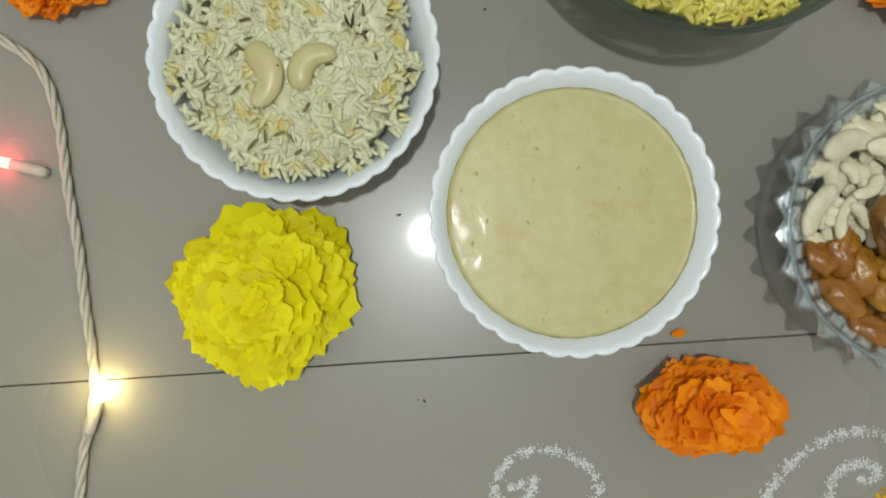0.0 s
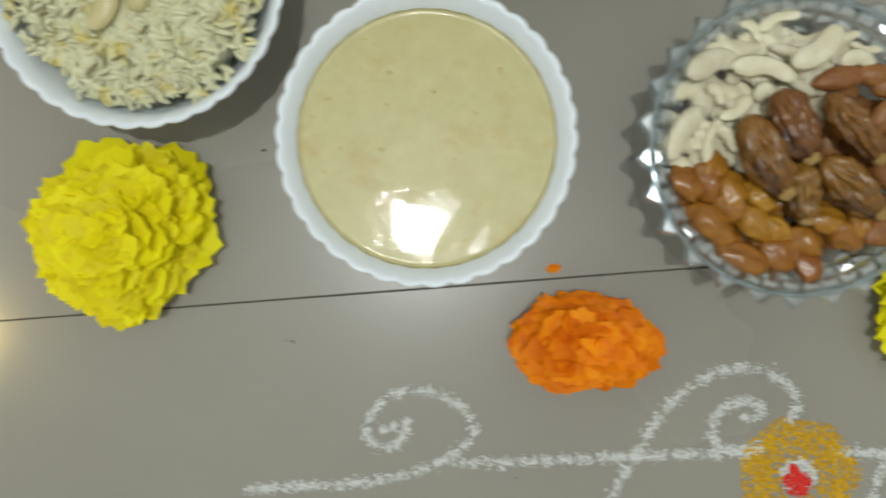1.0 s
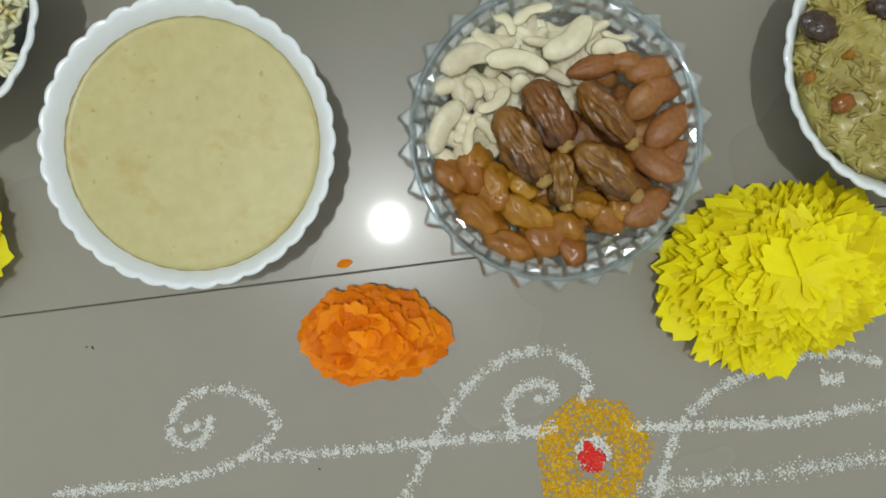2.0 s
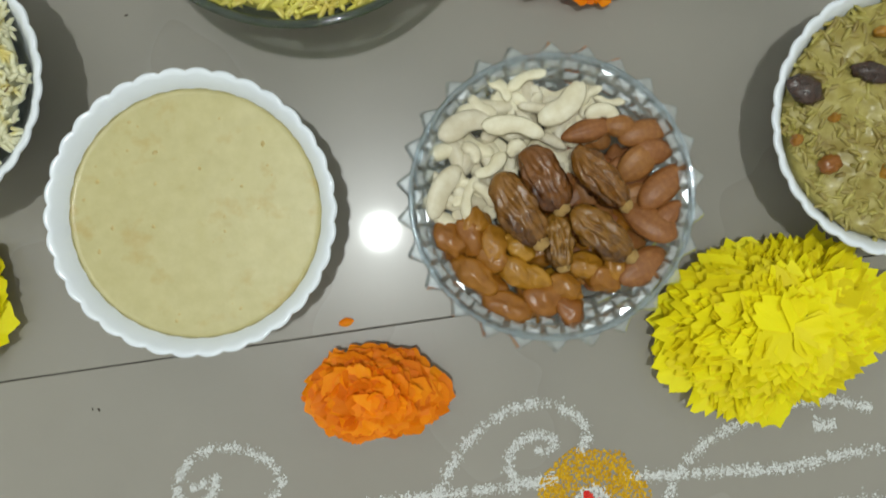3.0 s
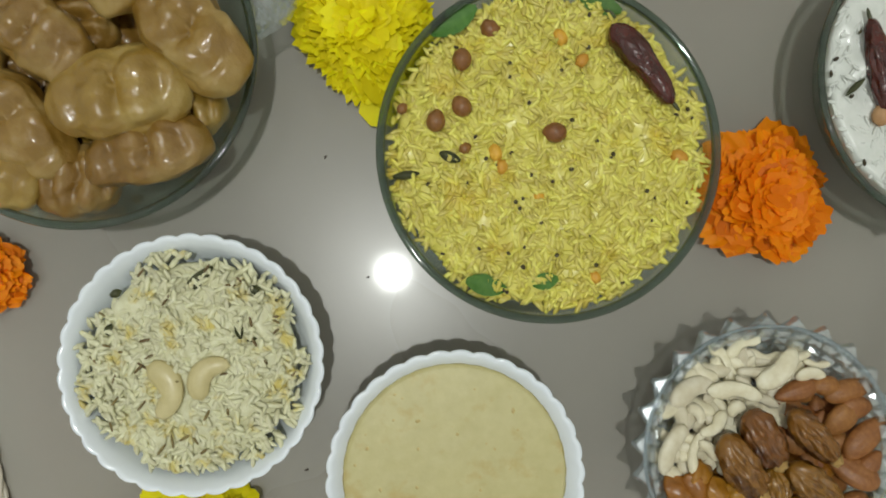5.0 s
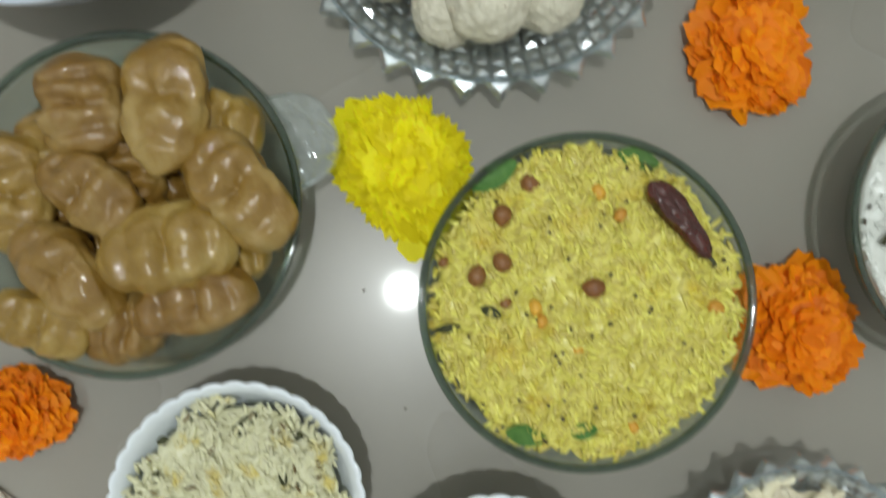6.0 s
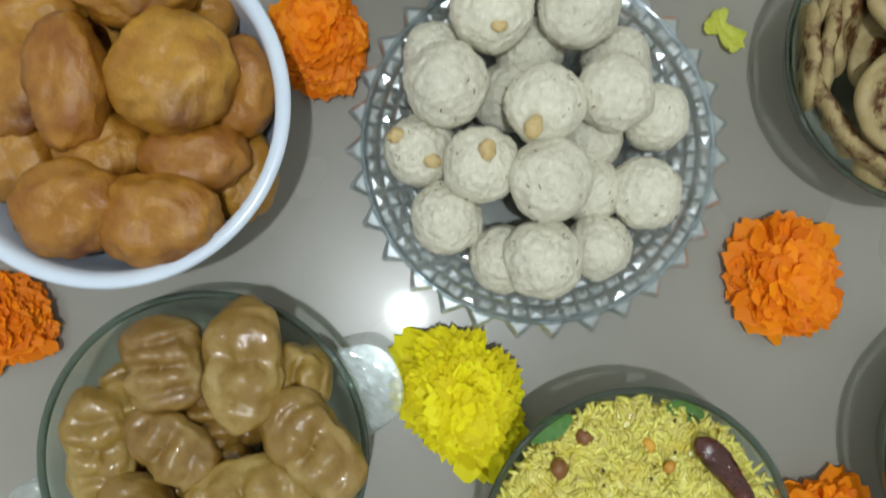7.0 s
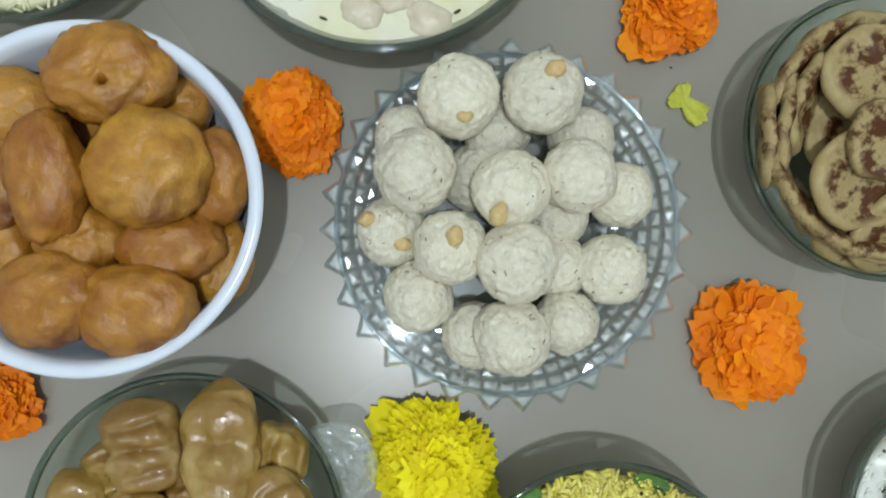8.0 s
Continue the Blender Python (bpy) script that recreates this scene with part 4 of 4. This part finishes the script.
LADDOO_MESH = [make("coconut_ball", *laddoo_shape(k), COCONUT) for k in range(5)]
FLECK_MESH = []
for k in range(4):
    r_ = random.Random(60 + k)
    rows = []
    for _ in range(8):
        d = Vector((r_.uniform(-1, 1), r_.uniform(-1, 1), r_.uniform(0.0, 1.0))).normalized()
        rows.append((d * 1.0, d.cross(Vector((r_.uniform(-1, 1), r_.uniform(-1, 1), r_.uniform(-1, 1)))), r_.uniform(0.06, 0.18), r_.uniform(0.02, 0.04)))
    FLECK_MESH.append(make("fleck", *spindles(rows, 4), FLECK))
for i, (x, y, z, r) in enumerate(((63.8, 428.5, 58, 20.8), (106.3, 426.8, 58, 20.5), (37.8, 393.7, 58, 20.8), (84.4, 379.2, 62, 19.7), (120.5, 382.7, 58, 19.3), (51.3, 352.8, 56, 18.8), (83.1, 342.2, 64, 20.1),
                                  (78.3, 304.3, 50, 20.0), (32.8, 329.8, 40, 18.5), (146.6, 372.7, 36, 17.4), (137.2, 333.9, 38, 18.9), (22.4, 365.2, 40, 17.9), (109.6, 307.9, 36, 17.4), (60.2, 306.3, 34, 17.5), (36.1, 414.5, 34, 17.6),
                                  (129.9, 405.4, 34, 17.6), (69.6, 389.8, 32, 17.6), (84.3, 412.9, 33, 17.7), (108.3, 338.4, 34, 17.5), (111.2, 365.1, 32, 17.7))):
    ob = lay("coconut_ball", LADDOO_MESH[i % 5], x * MM, y * MM, z * MM, r * MM, r * MM, r * 0.95 * MM, rng.uniform(0, 360), "off-white rough coconut sweet ball on the crystal plate", "sweet ball", "coconut balls on the plate")
    tagged(part("fleck", FLECK_MESH[i % 4], ob, "tiny brown spice flecks", Matrix.Scale(r * MM, 4)), kind="stuff")
NUT_MESH = [make("nut_piece", *ball(lambda d: d * (0.5 + 0.16 * lump(d, 1.7, 50 + k)), 16, 10), WET_CASHEW) for k in range(3)]
for i, (x, y, z, r) in enumerate(((75.2, 366.4, 77, 5.4), (53.2, 358.2, 74, 4.8), (110.5, 434.2, 76, 5.2), (64.2, 415.9, 73, 3.8), (10.9, 372.3, 52, 4.2), (27.5, 357.6, 54.5, 4.4))):
    lay("nut_piece", NUT_MESH[i % 3], x * MM, y * MM, z * MM, 2.2 * r * MM, 1.7 * r * MM, 1.5 * r * MM, rng.uniform(0, 180), "golden fried nut piece pressed into a coconut ball", "nut", "nut pieces on coconut balls")


# ---- fritters ----
def fritter_shape(seed, hole=False):
    def point(d):
        k = 1 + 0.13 * lump(d, 1.5, seed) + 0.09 * lump(d, 3.4, seed) + 0.045 * lump(d, 9.0, seed)
        p = Vector((d.x, d.y, (abs(d.z) ** 0.8) * (1 if d.z > 0 else -1))) * (0.5 * k)
        q = math.hypot(d.x - 0.05, d.y + 0.25)
        p.z -= 0.10 * math.exp(-(math.hypot(d.x, d.y) / 0.35) ** 2) * (1 if d.z > 0 else -1)
        if hole and d.z > 0:
            p.z -= 0.75 * math.exp(-(q / 0.055) ** 2)
        return p
    return ball(point, 64 if hole else 44, 44 if hole else 28)


for i, (x, y, z, ln, w, a) in enumerate(((-102.8, 451.7, 77, 60, 46, -5), (-87.9, 404.0, 80, 58, 56, -6), (-136.2, 405.6, 74, 63, 38, -95), (-60.5, 399.7, 62, 47, 34, -99), (-141.4, 348.1, 70, 54, 44, -6), (-101.0, 338.9, 73, 58, 42, -2),
                                         (-85.8, 366.5, 64, 55, 36, 0), (-128.0, 374.7, 60, 44, 36, 11), (-66.1, 358.3, 48, 47, 32, -101), (-167.3, 409.9, 62, 50, 52, 9), (-150.7, 440.7, 64, 45, 38, -5), (-81.5, 438.3, 54, 42, 36, -28), (-172.6, 377.6, 54, 48, 44, -14),
                                         (-110, 380, 40, 56, 50, 30), (-130, 420, 42, 56, 46, 70), (-90, 420, 42, 50, 44, 10))):
    lay("fritter", make("fritter", *fritter_shape(70 + i, i == 0), FRITTER), x * MM, y * MM, z * MM, ln * MM, w * 1.04 * MM, 30 * MM, a, "puffy golden-brown fried fritter" + (" with a small hole" if i == 0 else " piled in the white bowl"), "fritter", "fritters in the white bowl", rng.uniform(-8, 8), rng.uniform(-8, 8))


# ---- glazed sweets ----
def sweet_shape(seed, ridges):
    def point(d):
        s = d.x
        rib = abs(math.sin(math.pi * ridges * (s * 0.5 + 0.5) + seed + 0.9 * lump(d, 1.2, seed + 4))) ** 0.7
        fold = 0.30 * (rib - 0.65) * (1 - s ** 4) * (0.35 + 0.65 * max(0, d.z))
        k = 0.94 + 0.20 * lump(d, 1.5, seed) + 0.10 * lump(d, 4.0, seed)
        flat = math.hypot(d.y, d.z)
        body = (1 - abs(s) ** 3.6) ** 0.5 / (abs(d.y) ** 2.4 + abs(d.z) ** 2.4) ** (1 / 2.4) if flat > 1e-6 else 0
        return Vector((s * 0.5 * (1 + 0.10 * lump(d, 2, seed + 9)), d.y * body * 0.5 * (k + 0.6 * fold), d.z * body * 0.5 * (k + fold * 1.7)))
    return ball(point, 40, 40)


for i, (x, y, z, ln, w, a) in enumerate(((-71.8, 266.5, 55, 63.1, 35.7, -96), (-112.1, 270.2, 49, 47.6, 39.5, -85), (-43.5, 224.8, 54, 61.9, 35.2, -54), (-112.1, 229.7, 49, 50.2, 30.5, -40), (-148.0, 233.6, 44, 56.4, 36.1, -94), (-77.6, 201.3, 52, 61.1, 39.3, 8),
                                         (-125.7, 192.9, 47, 58.0, 31.5, -52), (-69.2, 175.4, 45, 58.5, 28.0, 9), (-139.9, 171.6, 44, 46.2, 28.0, -27), (-48.9, 256.0, 40, 33.7, 32.9, -11), (-94.9, 240.0, 37, 36.7, 30.7, -90), (-105.9, 166.0, 36, 38.2, 30.4, -1),
                                         (-134.2, 254.9, 36, 33.6, 28.0, -72), (-52.6, 195.6, 35, 35.8, 28.1, 13), (-94.9, 209.3, 34, 40.4, 32.0, 21), (-80, 240, 26, 50, 36, 40), (-120, 215, 26, 50, 36, -40), (-85, 185, 26, 50, 34, 10))):
    lay("glazed_sweet", make("glazed_sweet", *sweet_shape(90 + i, (3.0, 4.0, 3.4)[i % 3]), GLAZE), x * MM, y * MM, z * MM, ln * 1.03 * MM, w * 1.06 * MM, 24 * MM, a, "brown ridged shell-shaped sweet with shiny sugar glaze", "sweet", "glazed sweets in the dish", rng.uniform(-7, 7), rng.uniform(-10, 10))


# ---- pancakes ----
def pancake(x, y, z, size_x, size_y, turn, tilt, lean, seed, label):
    prof = [(0, -0.5), (0.42, -0.5), (0.48, -0.25), (0.5, 0.05), (0.48, 0.32), (0.44, 0.46), (0.36, 0.5), (0.24, 0.48), (0.12, 0.48), (0, 0.48)]
    verts, faces = lathe(prof, 48)
    out = []
    for v in verts:
        d = Vector((v[0], v[1], 0))
        k = 1 + 0.10 * noise.noise(d * 3 + Vector((seed, 0, 0)))
        out.append((v[0] * k * size_x, v[1] * k * size_y, v[2] * 0.0075 + 0.0030 * noise.noise(d * 4 + Vector((0, seed, 0)))))
    top = make("pancake", out, faces, PANCAKE_SIDE)
    ob = new("pancake", top)
    ob.matrix_world = pose(x, y, z, lean, tilt, turn)
    return tagged(ob, label, "pancake", "pancakes in the bowl")


BROWNED = "thick pale pancake with dark browned patches on top"
for i, (x, y, z, sx, sy, tn, tl, le) in enumerate(((264, 366, 61, 54, 52, -9, 6, 8), (278, 420, 63, 56, 52, 20, -4, -6), (275, 384, 71, 44, 42, 50, 0, 0), (312, 395, 60, 54, 54, 70, 4, 0), (300, 355, 56, 56, 52, 30, 0, 6), (310, 430, 58, 54, 52, 10, 0, -5),
                                                   (272, 341, 50, 58, 50, 0, -10, 22), (288, 338, 52, 58, 50, 10, 0, 26), (318, 345, 50, 54, 50, 40, 12, 20), (276, 392, 46, 60, 60, 0, 0, 0), (310, 392, 44, 60, 60, 30, 0, 0), (285, 430, 46, 60, 56, 0, 0, 0), (285, 360, 40, 60, 56, 50, 0, 0))):
    pancake(x * MM, y * MM, z * MM, sx * MM, sy * MM, tn, tl, le, i * 3.7, BROWNED)
for i, (a, r, tilt, z) in enumerate(((174, 63, 70, 47), (166, 54, 64, 49), (152, 46, 52, 50), (200, 58, 60, 46), (214, 56, 55, 45), (232, 57, 60, 46), (140, 57, 62, 47), (120, 57, 62, 47), (252, 57, 62, 46), (272, 57, 60, 46))):
    pancake(PANCAKE[0] + r * MM * math.cos(math.radians(a)), PANCAKE[1] + r * MM * math.sin(math.radians(a)), z * MM, 40 * MM, 58 * MM, a, -tilt, 0, 50 + i * 2.9, "pale folded pancake with browned edge leaning on the glass")


# ---- powder drawing ----
def catmull(pts, steps=14):
    out = []
    p = [Vector((a * MM, b * MM, 0)) for a, b in pts]
    p = [2 * p[0] - p[1]] + p + [2 * p[-1] - p[-2]]
    for i in range(1, len(p) - 2):
        for k in range(steps):
            t = k / steps
            out.append(0.5 * ((2 * p[i]) + (p[i + 1] - p[i - 1]) * t + (2 * p[i - 1] - 5 * p[i] + 4 * p[i + 1] - p[i + 2]) * t * t + (3 * p[i] - p[i - 1] - 3 * p[i + 1] + p[i + 2]) * t ** 3))
    return out + [p[-2]]


def grain_caps(spots):
    """Low five-sided heaps of powder in one mesh; spots: x, y, radius, height."""
    verts, faces = [], []
    for x, y, r, h, a in spots:
        b = len(verts)
        for k in range(5):
            t = a + 2 * math.pi * k / 5
            verts.append((x + r * math.cos(t), y + r * math.sin(t), 0.0002))
        verts.append((x, y, h))
        faces += [(b + k, b + (k + 1) % 5, b + 5) for k in range(5)]
    return verts, faces


def stroke(pts, width, density, seed, label="hand-drawn line of white powder on the tiles"):
    r_ = random.Random(seed)
    line = catmull(pts)
    spots = []
    for a, b in zip(line, line[1:]):
        n = max(1, int((b - a).length * density * 1250))
        side = Vector((-(b - a).y, (b - a).x, 0)).normalized()
        for _ in range(n):
            p = a.lerp(b, r_.random())
            gate = noise.noise(p * 260 + Vector((seed, 0, 0)))
            if gate < -0.12 and r_.random() < 0.72:
                continue
            p = p + side * r_.gauss(0, width * 0.27 * MM)
            r = abs(r_.gauss(0, 0.24)) + 0.14
            spots.append((p.x, p.y, r * MM, (0.0003 + 0.0002 * r) , r_.uniform(0, 6)))
    return thing("powder_line", 0, 0, 0, 0, label, "powder drawing", "powder lines on the floor", "stuff", make("powder_line", *grain_caps(spots), POWDER, False))


stroke([(-30, -143), (-1.6, -141.3), (18.0, -140.8), (39.0, -138.2), (57.6, -132.2), (71.1, -124.5), (76.6, -114.7), (69.4, -105.4), (57.9, -99.5), (44.9, -98.3), (32.9, -104.1), (26.3, -115.6), (30.6, -123.2), (41.1, -122.4), (46.9, -111.4)], 4.6, 13, 1)
stroke([(32.8, -116.7), (41.5, -113.7), (46.8, -112.1)], 3.5, 16, 2)
stroke([(65.5, -131.6), (97.0, -131.6), (149.9, -129.8), (189.7, -129.2), (208.4, -127.4)], 5.0, 14, 3)
stroke([(240.3, -129.1), (291.2, -130.8), (318.1, -131.7), (355.5, -126.8), (391.4, -124.6), (440, -122)], 5.2, 14, 4)
stroke([(118.5, -180.1), (134.2, -154.8), (147.0, -133.6), (155.6, -119.5), (164.1, -107.9), (177.8, -96.7), (194.0, -90.0), (209.9, -91.6), (221.5, -100.1), (224.1, -108.3), (219.5, -115.5)], 5.0, 14, 5)
stroke([(209.2, -108.1), (198.7, -104.9), (187.8, -110.4), (184.8, -119.6), (191.1, -127.4), (208.4, -126.1)], 5.0, 14, 6)
stroke([(209.2, -108.1), (206, -113), (198, -112.5)], 4.0, 14, 7)
stroke([(248.9, -181.7), (258.2, -150.0), (265.6, -131.7), (281.0, -116.4), (302.8, -106.8), (321.9, -101.1), (343.5, -100.2), (364.9, -105.8)], 5.0, 15, 8)
stroke([(244.5, -157.9), (274.0, -157.6), (309.1, -155.4), (354.6, -152.3), (390.6, -150.2)], 8.0, 12, 9, "smeared broad line of white powder on the tiles")
stroke([(335, -112.5), (340.3, -112.1), (346, -112)], 5.5, 26, 10, "small dab of white powder on the tiles")


def powder_patch(name, x, y, inner, outer, count, material, seed, label, lobes=0.0):
    r_ = random.Random(seed)
    spots = []
    for _ in range(count):
        a = r_.uniform(0, 2 * math.pi)
        edge = outer * (1 + lobes * math.sin(7 * a + 1) + 0.16 * noise.noise(Vector((math.cos(a) * 2, math.sin(a) * 2, seed))))
        q = math.sqrt(r_.random())
        rad = inner + (edge - inner) * q if inner else edge * q
        if q > 0.85 and r_.random() < 0.5:
            continue
        spots.append((rad * math.cos(a), rad * math.sin(a), r_.uniform(0.45, 1.0) * MM, 0.0006, r_.uniform(0, 6)))
    return thing(name, x, y, 0, 0, label, "powder drawing", "coloured powder on the floor", "stuff", make(name, *grain_caps(spots), material, False))


powder_patch("turmeric_ring", 0.2246, -0.1410, 0.007, 0.0275, 2500, TURMERIC, 5, "ring of mustard-yellow turmeric powder on the tiles", 0.05)
powder_patch("powder_dab", 0.2246, -0.1400, 0, 0.0090, 330, POWDER, 6, "white powder dab inside the yellow ring")
red_dab = powder_patch("red_powder_dab", 0.2238, -0.1432, 0, 0.0062, 280, KUMKUM, 7, "bright red vermilion powder dot inside the ring", 0.08)
red_dab.location.z = 0.0005
small_dab = powder_patch("red_powder_dab", 0.2221, -0.1363, 0, 0.0022, 60, KUMKUM, 8, "small red vermilion powder speck above the dot")
small_dab.location.z = 0.0005


# ---- fairy lights ----
def strand(points, radius, twist, phase, offset, sides=8):
    verts, faces = [], []
    run = 0.0
    for i, p in enumerate(points):
        a, b = points[max(0, i - 1)], points[min(len(points) - 1, i + 1)]
        d = (b - a).normalized()
        side = Vector((-d.y, d.x, 0)).normalized()
        if i:
            run += (p - points[i - 1]).length
        t = run * twist + phase
        c = p + side * (offset * math.cos(t)) + Vector((0, 0, offset * math.sin(t) + offset + radius))
        for k in range(sides):
            q = 2 * math.pi * k / sides
            verts.append(c + side * (radius * math.cos(q)) + Vector((0, 0, radius * math.sin(q))))
    n = len(points)
    for i in range(n - 1):
        for k in range(sides):
            k2 = (k + 1) % sides
            faces.append((i * sides + k, i * sides + k2, (i + 1) * sides + k2, (i + 1) * sides + k))
    return verts, faces


cord_line = catmull([(-330, 118), (-270, 112), (-230, 106), (-202, 93), (-184, 79), (-176, 56), (-172, 26), (-167, -3), (-164, -30), (-161, -51), (-160, -72), (-165, -99), (-167, -120), (-172, -170), (-178, -240), (-180, -320)], 16)
fairy = thing("fairy_lights", 0, 0, 0, 0, "twisted cream cord of small coloured fairy lights on tiles", "string lights")
for k in range(3):
    part("strand", make("strand", *strand(cord_line, 0.0012, 190, k * 2.094, 0.0013), CORD), fairy)
BULB_WARM, BULB_RED = glowing("warm_bulb_light", (1.0, 0.80, 0.35), 60.0), glowing("red_bulb_light", (1.0, 0.12, 0.10), 14.0)
capsule = [(0, -0.0058), (0.0016, -0.0052), (0.0024, -0.0035), (0.0025, 0.0035), (0.0018, 0.0052), (0, 0.0058)]
holder = [(0, 0.0045), (0.0026, 0.0045), (0.0028, 0.006), (0.0026, 0.019), (0.0018, 0.0215), (0, 0.0215)]
for place, turn_z, glow, hue in (((-0.2015, 0.0365, 0.0032), 76.5, BULB_RED, "red"), ((-0.1565, -0.0695, 0.0042), -15, BULB_WARM, "warm yellow")):
    m = Matrix.Translation(place) @ Matrix.Rotation(math.radians(turn_z), 4, "Z") @ Matrix.Rotation(math.radians(90), 4, "X")
    bulb = part("bulb", make("bulb", *lathe(capsule, 20), glow), fairy, "small lit " + hue + " bulb", m)
    part("socket", make("socket", *lathe(holder, 20), CORD), bulb, "cream plastic socket")
lamp("warm_bulb_glow", "POINT", (-0.1565, -0.0695, 0.013), (-0.15, -0.07, 0), 0.045, (1.0, 0.78, 0.30), shadow_soft_size=0.004)
lamp("red_bulb_glow", "POINT", (-0.2025, 0.0370, 0.012), (-0.2, 0.03, 0), 0.020, (1.0, 0.08, 0.10), shadow_soft_size=0.004)

# ---- scraps on the floor ----
lay("petal_scrap", make("petal_scrap", *leaf_shape(1.0), ORANGE), 0.1130, -0.0432, 0.0012, 0.0072, 0.0042, 0.006, 8, "tiny torn orange petal scrap on the tiles", "petal")
for x, y, ln, w, a, s in ((0.2035, 0.4215, 0.022, 0.014, -150, 2), (0.1955, 0.4260, 0.011, 0.010, 60, 3), (0.2000, 0.4300, 0.013, 0.010, 10, 4)):
    lay("fallen_petal", petal_mesh("fallen_petal", PALE_PETAL, 1.0, 0.10, 0.15, s), x - 0.5 * ln * math.cos(math.radians(a + 90)), y - 0.5 * ln * math.sin(math.radians(a + 90)), 0.0025, w, ln, ln, a, "fallen pale yellow flower petal on the tiles", "petal", "fallen petals")
speck_mesh = make("dirt_speck", *ball(lambda d: d * (0.5 + 0.15 * lump(d, 2, 3)), 8, 6), DUST)
for x, y, s in ((-0.0182, 0.0121, 1.6), (-0.0063, -0.0752, 1.3), (-0.0092, -0.0747, 0.8), (0.0220, 0.1083, 1.3), (0.0056, 0.1724, 1.6), (0.268, -0.072, 1.2), (0.095, -0.139, 0.9), (0.1955, 0.4470, 1.6)):
    lay("dirt_speck", speck_mesh, x, y, 0.0004, s * 1.5 * MM, s * 0.8 * MM, 0.0008, x * 9000, "tiny dark crumb of dirt on the tiles", "crumb", "crumbs on the floor")

# ---- floor tiles ----
for i in range(-3, 4):
    for j in range(-3, 3):
        part("tile", tile_mesh, floor, at=pose(TILE_X + 0.4 + i * 0.8, TILE_Y + 0.4 + j * 0.8, 0))
